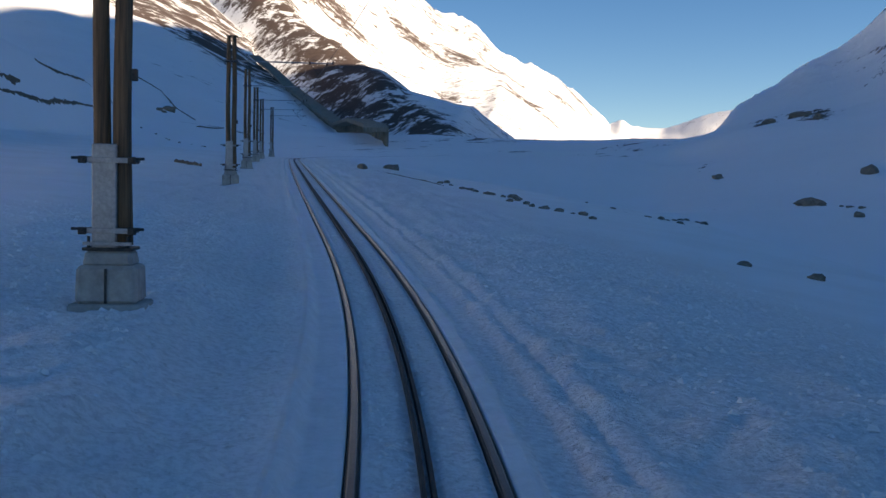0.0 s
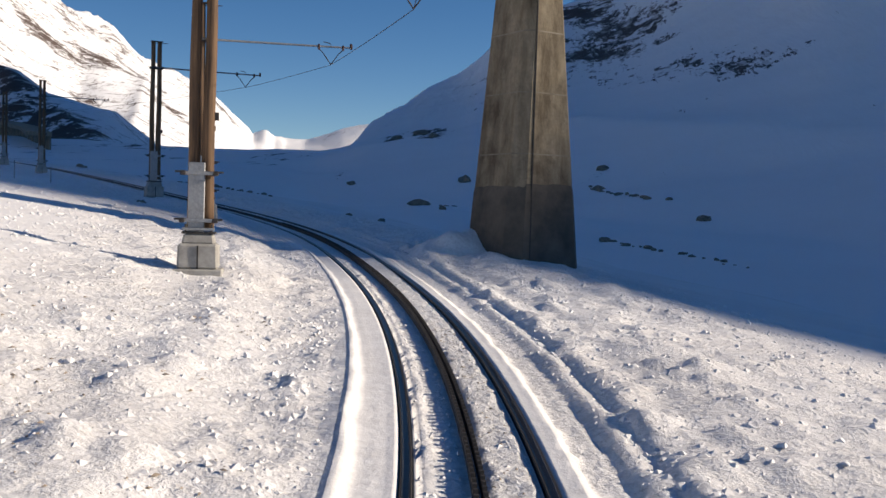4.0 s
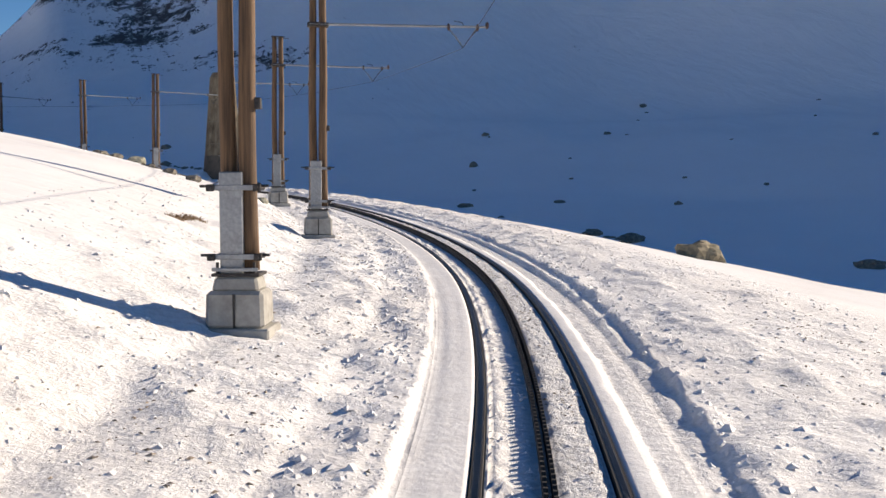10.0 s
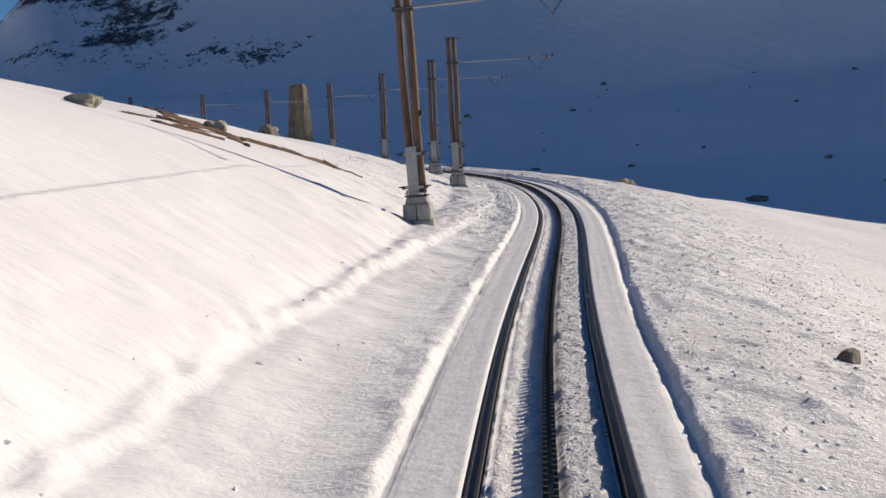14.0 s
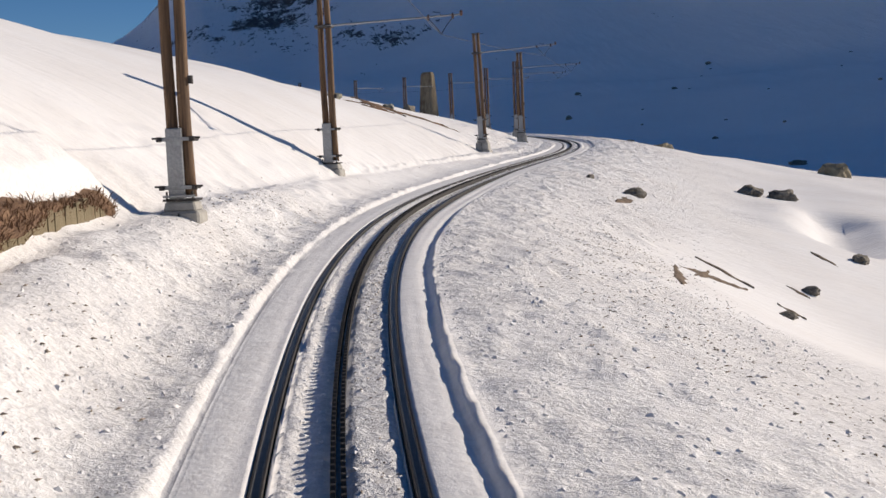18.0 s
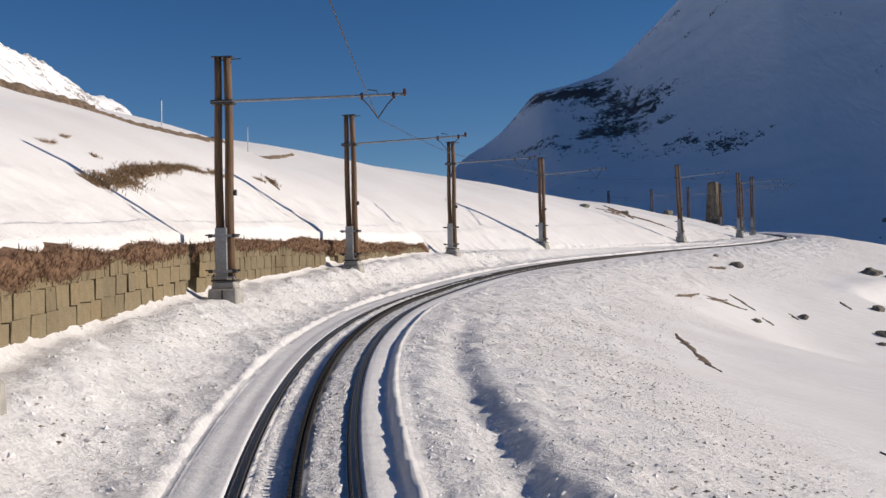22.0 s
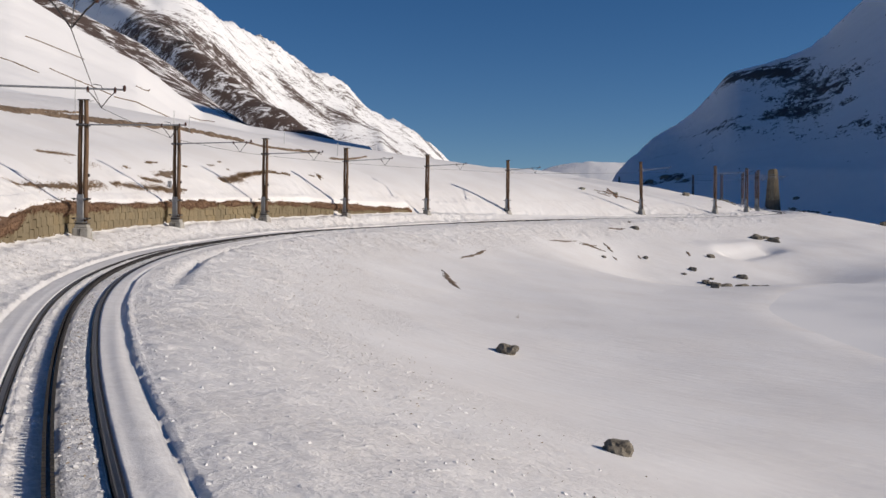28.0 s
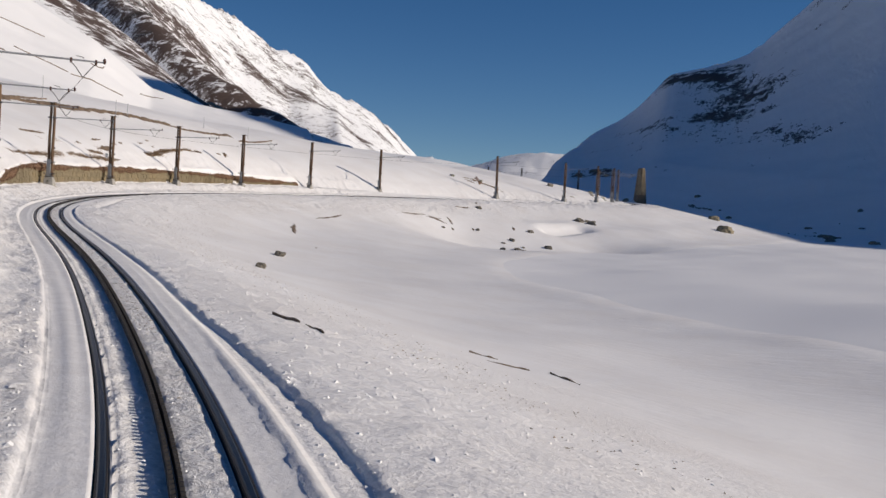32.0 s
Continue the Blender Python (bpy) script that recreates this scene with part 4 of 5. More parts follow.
for z in (3.2, 4.7, 6.2):
    f = 1 - (z - 1.7) / 6.0
    a, c = 0.50 + 0.585 * f, 0.80 + 0.23 * f
    bm = bmesh.new()
    e = 0.30 * a
    ring = [(-a, -c + e), (-a + e, -c), (a - e, -c), (a, -c + e), (a, c - e), (a - e, c), (-a + e, c), (-a, c - e)]
    lo = [bm.verts.new((x * 1.006, y * 1.006, z)) for x, y in ring]
    hi = [bm.verts.new((x * 1.004, y * 1.004, z + 0.035)) for x, y in ring]
    for k in range(8):
        bm.faces.new((lo[k], lo[(k + 1) % 8], hi[(k + 1) % 8], hi[k]))
    part("pour_joint", bm, PIER, pier, "thin casting joint")
part("lead_cable", tube(bmesh.new(), [(-0.35 - 0.3 * (1 - z / 7.7), -1.09 - 0.01 + 0.28 * (z - 0.2) / 7.5, z) for z in (0.2, 2, 4, 6, 7.5)], 0.02, 5), IRON, pier, "dark cable down the face")


# ---------------------------------------------------------------- snow heaps and clods
def heap(x, y, rx, ry, h, turn, seed):
    n = 22
    u = np.linspace(-1, 1, n)
    U, V_ = np.meshgrid(u, u, indexing="ij")
    R_ = np.hypot(U, V_)
    c_, s_ = math.cos(turn), math.sin(turn)
    X, Y = x + U * rx * c_ - V_ * ry * s_, y + U * rx * s_ + V_ * ry * c_
    g = ground_z(X.ravel(), Y.ravel()).reshape(X.shape)
    Z = g - 0.06 + h * np.clip(1 - R_**1.6, 0, 1) ** 1.3 * (1 + 0.5 * fractal(X, Y, 0.4, 3, seed)) + 0.05 * fractal(X, Y, 0.2, 2, seed + 3) * (R_ < 1)
    ob = grid_mesh("snow_mound", X, Y, Z, SNOW, np.full(X.shape, 0.7), "crumbs")
    return tagged(ob, "mound of cleared snow beside the railway", "snow mound")


heap(-3.05, 35.9, 1.7, 1.0, 0.62, 0.75, 5)
heap(-4.95, 0.75, 1.1, 0.75, 0.42, 0.2, 8)


def scatter_clods(count, s0, s1, lo, hi, size, seed):
    """Small broken lumps of snow thrown aside by the plough."""
    g = np.random.default_rng(seed)
    s = g.uniform(s0, s1, count)
    d = lo + (hi - lo) * g.random(count) ** 1.4
    d = d * np.where(g.random(count) < 0.5, -1, 1)
    y = along_y(s)
    chance = np.where(d < 0, np.interp(y, [-125, -68, -62, -42, -34, 8, 26, 60], [0.6, 0.6, 0.05, 0.05, 0.65, 0.65, 1.0, 1.0]), np.interp(y, [-160, -136, -120, -45, -34, 8, 26, 60], [0.30, 0.35, 0.6, 0.6, 0.42, 0.42, 0.75, 0.75]))
    keep = (g.random(count) < chance) & ((d > -3.7) | (y > -34))
    s, d, count = s[keep], d[keep], int(keep.sum())
    P_ = at_line(s, d)
    z = ground_z(P_[:, 0], P_[:, 1])
    r = size * (0.35 + g.random(count) ** 3 * 1.15)
    base = np.array([(1, 0, 0), (0, 1, 0), (-1, 0, 0), (0, -1, 0), (0.25, 0.1, 0.95), (-0.35, -0.2, 0.75)])
    faces = np.array([(0, 1, 4), (1, 5, 4), (1, 2, 5), (2, 3, 5), (3, 4, 5), (3, 0, 4)])
    a = g.uniform(0, 6.28, count)
    V_ = np.repeat(base[None], count, 0) * (r[:, None, None] * g.uniform(0.6, 1.25, (count, 6, 1)))
    c_, s_ = np.cos(a)[:, None], np.sin(a)[:, None]
    X = V_[..., 0] * c_ - V_[..., 1] * s_ + P_[:, 0:1]
    Y = V_[..., 0] * s_ + V_[..., 1] * c_ + P_[:, 1:2]
    Z = V_[..., 2] * 0.62 + z[:, None] - 0.008
    co = np.stack([X, Y, Z], -1).reshape(-1, 3)
    fa = (faces[None] + 6 * np.arange(count)[:, None, None]).reshape(-1, 3)
    me = bpy.data.meshes.new("snow_clods")
    me.from_pydata(co.tolist(), [], fa.tolist())
    at = me.attributes.new("crumbs", "FLOAT", "POINT")
    at.data.foreach_set("value", np.full(len(co), 0.15, np.float32))
    return mesh_part("snow_clods", me, SNOW)


S_NEAR = s_of(-8, 42)[0]
tagged(scatter_clods(190000, S_NEAR - 22, LS[-1] - 2, 1.2, 7.5, 0.036, 3), "small broken lumps of snow beside the track", "snow", kind="stuff")
tagged(scatter_clods(42000, S_NEAR - 22, LS[-1] - 2, 0.10, 0.46, 0.028, 4), "crumbs of snow between the rails", "snow", kind="stuff")
tagged(scatter_clods(9000, s_of(-3.7, 25)[0], s_of(-11, -34)[0], 1.4, 2.3, 0.05, 9), "coarse lumps of snow along the edge of the ploughed cut", "snow", kind="stuff")
tagged(scatter_clods(12000, s_of(-16, 64)[0], s_of(-4, 14)[0], 2.6, 9.0, 0.055, 6), "broken lumps of snow on the slopes beside the track", "snow", kind="stuff")


def scatter_dirt(rows, seed):
    """Flakes of earth and stone dust that the plough threw on the snow."""
    g = np.random.default_rng(seed)
    co, fa = [], []
    for count, y0, y1, lo, hi, size in rows:
        ys = g.uniform(y0, y1, count)
        s = np.interp(ys, LINE[::-1, 1], LS[::-1])
        d = np.clip(g.normal((lo + hi) / 2, (hi - lo) / 4, count), min(lo, hi), max(lo, hi))
        P_ = at_line(s, d)
        keep = fractal(P_[:, 0], P_[:, 1], 1.6, 3, seed) > g.uniform(-0.35, 0.25, count)
        P_ = P_[keep]
        n = len(P_)
        z = ground_z(P_[:, 0], P_[:, 1])
        a, r = g.uniform(0, 6.28, n), size * (0.4 + 1.6 * g.random(n) ** 3)
        for k in range(4):
            q = a + k * 1.57 + g.uniform(-0.3, 0.3, n)
            w = r * (1.5 if k % 2 else 0.6)
            co.append(np.stack([P_[:, 0] + np.cos(q) * w, P_[:, 1] + np.sin(q) * w, z + 0.004 + 0.25 * r * g.random(n)], -1))
        co.append(np.stack([P_[:, 0], P_[:, 1], z + 0.008 + 0.6 * r], -1))
    pts, faces, base_ = [], [], 0
    for k in range(0, len(co), 5):
        block = np.stack(co[k : k + 5], 1)
        n = len(block)
        pts.append(block.reshape(-1, 3))
        tri = np.array([(0, 1, 4), (1, 2, 4), (2, 3, 4), (3, 0, 4)])
        faces.append((tri[None] + 5 * np.arange(n)[:, None, None]).reshape(-1, 3) + base_)
        base_ += 5 * n
    me = bpy.data.meshes.new("dirt_flakes")
    me.from_pydata(np.vstack(pts).tolist(), [], np.vstack(faces).tolist())
    return mesh_part("dirt_flakes", me, DIRT)


DIRT = plain("brown_dirt", (0.22, 0.175, 0.13), (0.44, 0.37, 0.30), 30, 0.95)
tagged(scatter_dirt([(9000, -118, -60, 2.6, 7.2, 0.015), (5000, -60, 20, 2.6, 6.5, 0.015), (1800, -165, -118, 3.5, 8.5, 0.014), (6000, -128, -64, -3.6, -1.3, 0.015), (5000, -36, 25, -4.6, -1.3, 0.015), (9000, -165, 25, 0.10, 0.46, 0.010)], 17), "brown flakes of dirt thrown on the snow", "dirt", kind="stuff")


# ---------------------------------------------------------------- the retaining wall
wall = thing("retaining_wall", "low coursed stone retaining wall topped with dry brown grass", "retaining wall", kind="structure")
W0, W1 = WALL_FAR - 0.3, WALL_NEAR
ws = np.arange(W0, W1, 0.12)
bm = bmesh.new()
cols = []
POLE_S = [q_[0] for q_ in ROWS_P]


def recess(s):
    """The wall is broken behind each pole."""
    return any(-0.50 < s - q_ < 0.22 for q_ in POLE_S)


for s in ws:
    t_ = max(float(wall_height(s)), 0.02) + 0.66
    q_ = 0.075 if recess(s) else 0.0
    cols.append([bm.verts.new(at_line(s, -3.86 - q_, -0.3)), bm.verts.new(at_line(s, -3.88 - q_, t_ - 0.02)), bm.verts.new(at_line(s, -4.35, t_)), bm.verts.new(at_line(s, -4.35, -0.3))])
for a, c in zip(cols, cols[1:]):
    for k in range(4):
        bm.faces.new((a[k], a[(k + 1) % 4], c[(k + 1) % 4], c[k]))
bm.faces.new(cols[0])
bm.faces.new(cols[-1][::-1])
part("wall_core", bm, plain("dark_mortar", (0.12, 0.10, 0.06), (0.21, 0.18, 0.11), 8), wall, "dark mortar behind the stones")


def block_mesh(seed):
    g = random.Random(seed)
    bm = box(bmesh.new(), -0.5, -0.5, 0, 0.5, 0.5, 1.0)
    for v_ in bm.verts:
        v_.co += Vector((g.uniform(-0.02, 0.02), g.uniform(-0.05, 0.05), g.uniform(-0.02, 0.02)))
    bmesh.ops.bevel(bm, geom=bm.edges[:], offset=0.022, segments=1, affect="EDGES")
    me = bpy.data.meshes.new("stone_block")
    bm.to_mesh(me)
    bm.free()
    me.materials.append(STONE_VARIED)
    return me


STONE_VARIED, nt, b = material("wall_stone_varied", 0.9)
oi = nt.nodes.new("ShaderNodeObjectInfo")
v = coords(nt)
f = fbm(nt, v, 3.0, 7, 0.7)
c = mixc(nt, f, (0.145, 0.115, 0.068), (0.30, 0.25, 0.165))
damp = fbm(nt, coords(nt, (1, 1, 0.3)), 1.1, 6, 0.7)
c = mixc(nt, 0.7, c, ramp(nt, damp, [(0.36, (0.52, 0.46, 0.38)), (0.52, (1, 1, 1))]), "MULTIPLY")
tone = ramp(nt, oi.outputs["Random"], [(0.0, (0.74, 0.72, 0.66)), (0.5, (0.95, 0.93, 0.87)), (1.0, (1.0, 0.93, 0.78))])
nt.links.new(mixc(nt, 0.8, c, tone, "MULTIPLY"), b.inputs["Base Color"])
bump(nt, b, f, 0.7, 0.06)

BLOCKS = [block_mesh(k) for k in range(8)]
rg = random.Random(11)
placed = []
for course in range(6):
    s = W0 + rg.uniform(0, 0.3)
    while s < W1 - 0.3:
        L = rg.uniform(0.17, 0.30) if course == 0 else rg.uniform(0.34, 0.78)
        top = float(wall_height(s + L / 2)) + 0.66
        hi_ = top if course == 0 else top - 0.32 - 0.34 * (course - 1)
        lo_ = top - 0.32 - 0.34 * course
        if hi_ > 0.30 and not recess(s + L / 2):
            lift = rg.uniform(-0.05, 0.05) if course == 0 else 0
            placed.append((s + L / 2, max(lo_, 0.05), L, hi_ + lift - max(lo_, 0.05)))
        s += L
mid = s_of(-28.75, -106.0)[0]
placed.sort(key=lambda q_: abs(q_[0] - mid))
rest = bmesh.new()
for i, (s, zb, L, h) in enumerate(placed):
    c_ = at_line(s, -3.85 + rg.uniform(-0.008, 0.008), zb)
    r_ = [float(np.interp(s, LS, RIGHT[:, k])) for k in range(2)]
    m = Matrix.Translation(c_) @ Matrix.Rotation(math.atan2(r_[1], r_[0]) + math.pi / 2 + rg.uniform(-0.01, 0.01), 4, "Z") @ Matrix.Rotation(rg.uniform(-0.02, 0.02), 4, "Y") @ Matrix.Diagonal((L - 0.004, 0.20, h - 0.005, 1))
    if i < 300:
        ob = new("stone_block", BLOCKS[i % 8])
        ob.parent = wall
        ob.matrix_basis = m
    else:
        k = len(rest.verts)
        rest.from_mesh(BLOCKS[i % 8])
        rest.verts.ensure_lookup_table()
        for v_ in rest.verts[k:]:
            v_.co = m @ v_.co
tagged(part("stone_blocks", rest, STONE_VARIED, wall), kind="stuff")


# ---------------------------------------------------------------- dry grass, earth and rocks
def blades(pts, height, spread, seed):
    """Bent dry blades, two triangles each, at the given feet."""
    g = np.random.default_rng(seed)
    n = len(pts)
    a = g.uniform(0, 6.28, n)
    h = height * g.uniform(0.5, 1.2, n)
    lean = g.normal(0, spread, (n, 2)) * h[:, None]
    w = 0.007 + 0.2 * h * g.uniform(0.05, 0.12, n)
    off = np.stack([np.cos(a) * w, np.sin(a) * w, 0 * w], 1)
    midp = pts + np.c_[lean * 0.35, h * 0.6]
    tip = pts + np.c_[lean, h]
    co = np.stack([pts - off, pts + off, midp + off * 0.7, midp - off * 0.7, tip], 1).reshape(-1, 3)
    fa = []
    for k in range(n):
        fa += [(5 * k, 5 * k + 1, 5 * k + 2, 5 * k + 3), (5 * k + 3, 5 * k + 2, 5 * k + 4)]
    me = bpy.data.meshes.new("blades")
    me.from_pydata(co.tolist(), [], fa)
    return me


def turf():
    """The drooping mat of dry grass along the top of the wall."""
    s = np.arange(W0 + 1.0, W1 - 0.2, 0.10)
    v_ = np.linspace(0, 1, 9)
    S_, V_ = np.meshgrid(s, v_, indexing="ij")
    amount = smoothstep(0.08, 0.42, wall_height(S_)) * np.clip(0.85 + 0.7 * fractal(S_, 0 * S_, 1.7, 3, 71), 0.3, 1.5)
    lump = fractal(S_, V_ * 1.3, 0.32, 3, 72)
    out_ = -3.90 + amount * (0.27 * np.sin(np.pi * np.clip(V_ * 1.15, 0, 1)) + 0.10 * lump) - 0.85 * smoothstep(0.55, 1.0, V_) * amount
    up_ = wall_height(S_) + 0.62 + amount * (np.interp(V_, [0, 0.2, 0.5, 0.75, 1.0], [-0.30, -0.14, 0.12, 0.27, 0.05]) + 0.12 * lump + 0.05 * fractal(S_, 0 * S_, 0.5, 3, 73)) - 0.25 * (1 - smoothstep(0.05, 0.3, amount))
    P_ = at_line(S_, out_, up_)
    ob = grid_mesh("turf", P_[..., 0], P_[..., 1], P_[..., 2], TURF)
    tagged(ob, "mat of dry brown grass drooping over the wall top", "dry grass", kind="stuff")
    g = np.random.default_rng(21)
    k = g.integers(0, S_.size, 42000)
    k = k[amount.ravel()[k] > 0.25]
    feet = P_.reshape(-1, 3)[k] + g.normal(0, 0.03, (len(k), 3)) - np.array([0, 0, 0.03])
    me = blades(feet, 0.10, 0.9, 5)
    tagged(mesh_part("grass_fringe", me, TURF), "dry brown blades of grass over the wall top", "dry grass", kind="stuff")


TURF = plain("dead_turf", (0.11, 0.06, 0.036), (0.29, 0.175, 0.105), 16, 0.95, 0, 0.9, 0.03, (1, 1, 0.4))
turf()


def patch(name, label, category, a, c, width, count, height, seed, mat=None):
    """A strip of bare ground with dry grass between two points of the slope."""
    g = np.random.default_rng(seed)
    count, height = count * 2, height * 0.62
    u, w = g.random(count), g.normal(0, 0.4, count) * width
    a, c = np.array(a, float), np.array(c, float)
    t_ = (c - a) / np.linalg.norm(c - a)
    nrm = np.array([-t_[1], t_[0]])
    xy = a + u[:, None] * (c - a) + w[:, None] * nrm
    if a[1] < -70:
        xy = xy + 0.75 * np.array([np.interp(a[1], LINE[::-1, 1], RIGHT[::-1, k]) for k in range(2)])
    clump = fractal(xy[:, 0], xy[:, 1], 0.9, 2, seed) > -0.12
    xy = xy[clump]
    feet = np.c_[xy, ground_z(xy[:, 0], xy[:, 1]) - 0.03]
    ob = mesh_part(name, blades(feet, height, 0.8, seed + 1), mat or GRASS)
    return tagged(ob, label, category, kind="stuff")


GRASSY = []
GRASS_LABEL = "tuft of dry brown grass sticking out of the snow"
for i, (a, c, w, n, h) in enumerate((
        ((-30.8, -109.8), (-31.3, -106.4), 0.35, 700, 0.22), ((-31.3, -106.4), (-32.2, -101.2), 0.42, 1300, 0.22), ((-32.4, -105.2), (-32.6, -103.0), 0.3, 400, 0.2),
        ((-34.0, -94.7), (-34.3, -91.5), 0.42, 1200, 0.22), ((-34.8, -91.0), (-35.3, -86.6), 0.30, 1300, 0.22), ((-35.4, -86.4), (-35.0, -83.4), 0.25, 800, 0.2),
        ((-34.4, -92.6), (-34.9, -89.6), 0.34, 700, 0.22), ((-35.1, -78.4), (-34.2, -79.6), 0.24, 420, 0.24), ((-34.9, -80.4), (-34.7, -79.9), 0.12, 70, 0.2),
        ((-34.9, -101.6), (-35.3, -99.6), 0.22, 320, 0.24), ((-34.6, -99.0), (-34.8, -98.2), 0.18, 150, 0.2), ((-33.4, -105.8), (-33.6, -104.8), 0.2, 170, 0.2), ((-35.2, -97.1), (-35.3, -96.6), 0.15, 90, 0.18),
        ((-33.2, -103.0), (-34.2, -99.4), 0.5, 260, 0.16), ((-35.9, -93.2), (-36.1, -91.8), 0.16, 120, 0.16), ((-35.5, -91.9), (-35.5, -91.2), 0.16, 120, 0.16), ((-36.6, -90.9), (-36.7, -90.4), 0.12, 60, 0.15),
        ((-26.6, -121.0), (-30.4, -111.0), 0.42, 1400, 0.2), ((-33.5, -112.0), (-34.0, -108.6), 0.3, 260, 0.2), ((-32.4, -111.0), (-33.2, -107.5), 0.5, 220, 0.16),
        ((-20.8, -31.7), (-19.4, -31.2), 0.25, 700, 0.12), ((-19.4, -31.3), (-17.7, -32.2), 0.30, 1000, 0.14), ((-18.1, -31.6), (-15.3, -31.4), 0.14, 700, 0.10),
        ((-7.9, -14.0), (-7.2, -13.0), 0.18, 220, 0.16), ((-10.6, -110.0), (-10.0, -109.4), 0.2, 40, 0.3))):
    patch("grass_tuft", GRASS_LABEL, "dry grass", a, c, w, n, h, 40 + i)
    GRASSY.append((a, c, w, n))


# dark lines of bare earth on the downhill slope, and the path across the uphill slope
EARTH = plain("bare_earth", (0.08, 0.058, 0.042), (0.25, 0.18, 0.125), 7, 0.95, 0, 0.9, 0.04)


def earth_strip(a, c, width, seed, name="bare_earth", label="strip of dark bare earth melted out of the snow", category="earth", mat=None, lift=0.0):
    a, c = np.array(a, float), np.array(c, float)
    L = np.linalg.norm(c - a)
    t_ = (c - a) / L
    nrm = np.array([-t_[1], t_[0]])
    nu, nv = max(14, int(L / 0.10)), 9
    U, V_ = np.meshgrid(np.linspace(0, 1, nu), np.linspace(-1, 1, nv), indexing="ij")
    lens = np.sin(np.pi * U) ** 0.7
    one = np.clip(0.62 + 1.1 * fractal(U * L, 0 * U + 2, 0.9, 5, seed, 0.6), 0.05, 1.6)
    two = np.clip(0.62 + 1.2 * fractal(U * L, 0 * U + 8, 0.7, 5, seed + 1, 0.6), 0.05, 1.6)
    env = width * lens * np.where(V_ > 0, one, two) + 0.004
    mid_ = 0.05 * L * fractal(U * L, 0 * U + 5, 0.9 * L, 2, seed + 2) * lens + 0.25 * width * fractal(U * L, 0 * U, 0.4, 3, seed + 4)
    X = a[0] + U * (c - a)[0] + (V_ * env + mid_) * nrm[0]
    Y = a[1] + U * (c - a)[1] + (V_ * env + mid_) * nrm[1]
    Z = ground_z(X.ravel(), Y.ravel()).reshape(X.shape) + (0.055 + lift) * (1 - V_**2) - 0.02 + (0.05 + 0.3 * lift) * fractal(X, Y, 0.25, 3, seed)
    ob = grid_mesh(name, X, Y, Z, mat or EARTH)
    return tagged(ob, label, category)


for i, (a, c, w) in enumerate((((-17.6, -95.7), (-14.4, -102.0), 0.34), ((-19.6, -80.2), (-19.15, -87.6), 0.26), ((-18.1, -66.1), (-16.5, -62.4), 0.20), ((-16.3, -62.2), (-14.0, -61.6), 0.42), ((-16.2, -62.9), (-14.9, -61.2), 0.25),
                               ((-14.6, -59.8), (-13.5, -61.1), 0.30), ((-13.3, -62.0), (-12.9, -62.7), 0.26), ((-11.5, -59.5), (-11.1, -60.1), 0.22), ((-13.6, -52.7), (-15.0, -55.1), 0.27), ((-7.6, -54.8), (-7.2, -55.8), 0.25), ((-0.6, -46.5), (-2.6, -49.5), 0.14), ((-3.2, -63.2), (-0.4, -65.4), 0.35),
                               ((11.4, -157.25), (12.1, -157.55), 0.05), ((12.2, -157.55), (12.8, -158.1), 0.08), ((13.0, -149.4), (13.7, -149.2), 0.06), ((13.7, -150.3), (14.7, -150.0), 0.12), ((15.1, -149.5), (15.7, -150.1), 0.11),
                               ((15.5, -149.8), (16.0, -150.4), 0.15), ((-7.2, 15.2), (-5.8, 14.6), 0.14), ((-19.6, -32.4), (-15.4, -31.6), 0.07),
                               ((-7.9, -14.0), (-7.2, -13.0), 0.16), ((-7.7, 7.2), (-6.0, 5.9), 0.10), ((-7.75, 6.0), (-7.25, 5.2), 0.12), ((-47.0, 101.0), (-36.0, 91.0), 0.22))):
    earth_strip(a, c, w, 60 + 3 * i)
# brown turf that has thawed out on the brow of the bank
for i, (a, c, w) in enumerate((((-20.0, -27.5), (-19.2, -29.6), 0.30), ((-19.7, -29.2), (-18.2, -30.8), 0.75), ((-19.9, -30.9), (-18.0, -31.5), 0.85), ((-18.5, -31.2), (-17.8, -33.4), 0.38), ((-20.2, -33.2), (-18.5, -33.7), 0.35), ((-17.8, -31.6), (-16.2, -31.3), 0.22), ((-16.6, -31.2), (-15.2, -32.1), 0.5), ((-15.5, -31.5), (-14.5, -31.8), 0.12))):
    earth_strip(a, c, w, 500 + 3 * i, "dead_grass", "mat of flattened brown grass thawed out of the bank", "dry grass", TURF, 0.02)
# dark lines of stones and earth across the far hillside
for i, (a, c, w) in enumerate((((-111.0, 117.0), (-124.4, 144.2), 0.30), ((-113.6, 119.6), (-115.6, 124.6), 0.4), ((-121.5, 131.5), (-128.5, 146.2), 0.16), ((-203.0, 227.0), (-183.0, 218.0), 0.3), ((-182.0, 217.0), (-150.0, 193.6), 0.3), ((-139.6, 182.8), (-144.2, 195.6), 0.35), ((-53.0, 86.5), (-48.6, 84.2), 0.16), ((-150.0, 172.0), (-139.0, 163.0), 0.25), ((-123.5, -21.0), (-118.0, -16.0), 0.22), ((-123.8, -7.0), (-117.6, 2.0), 0.22), ((-116.6, 1.6), (-115.8, 18.8), 0.24), ((-131.6, 28.0), (-141.2, 46.4), 0.22), ((-134.6, 53.0), (-141.2, 74.0), 0.22), ((-144.4, 9.6), (-145.0, 28.0), 0.2))):
    earth_strip(a, c, w, 540 + 3 * i, label="dark line of stones and earth across the snowy hillside", lift=0.16)
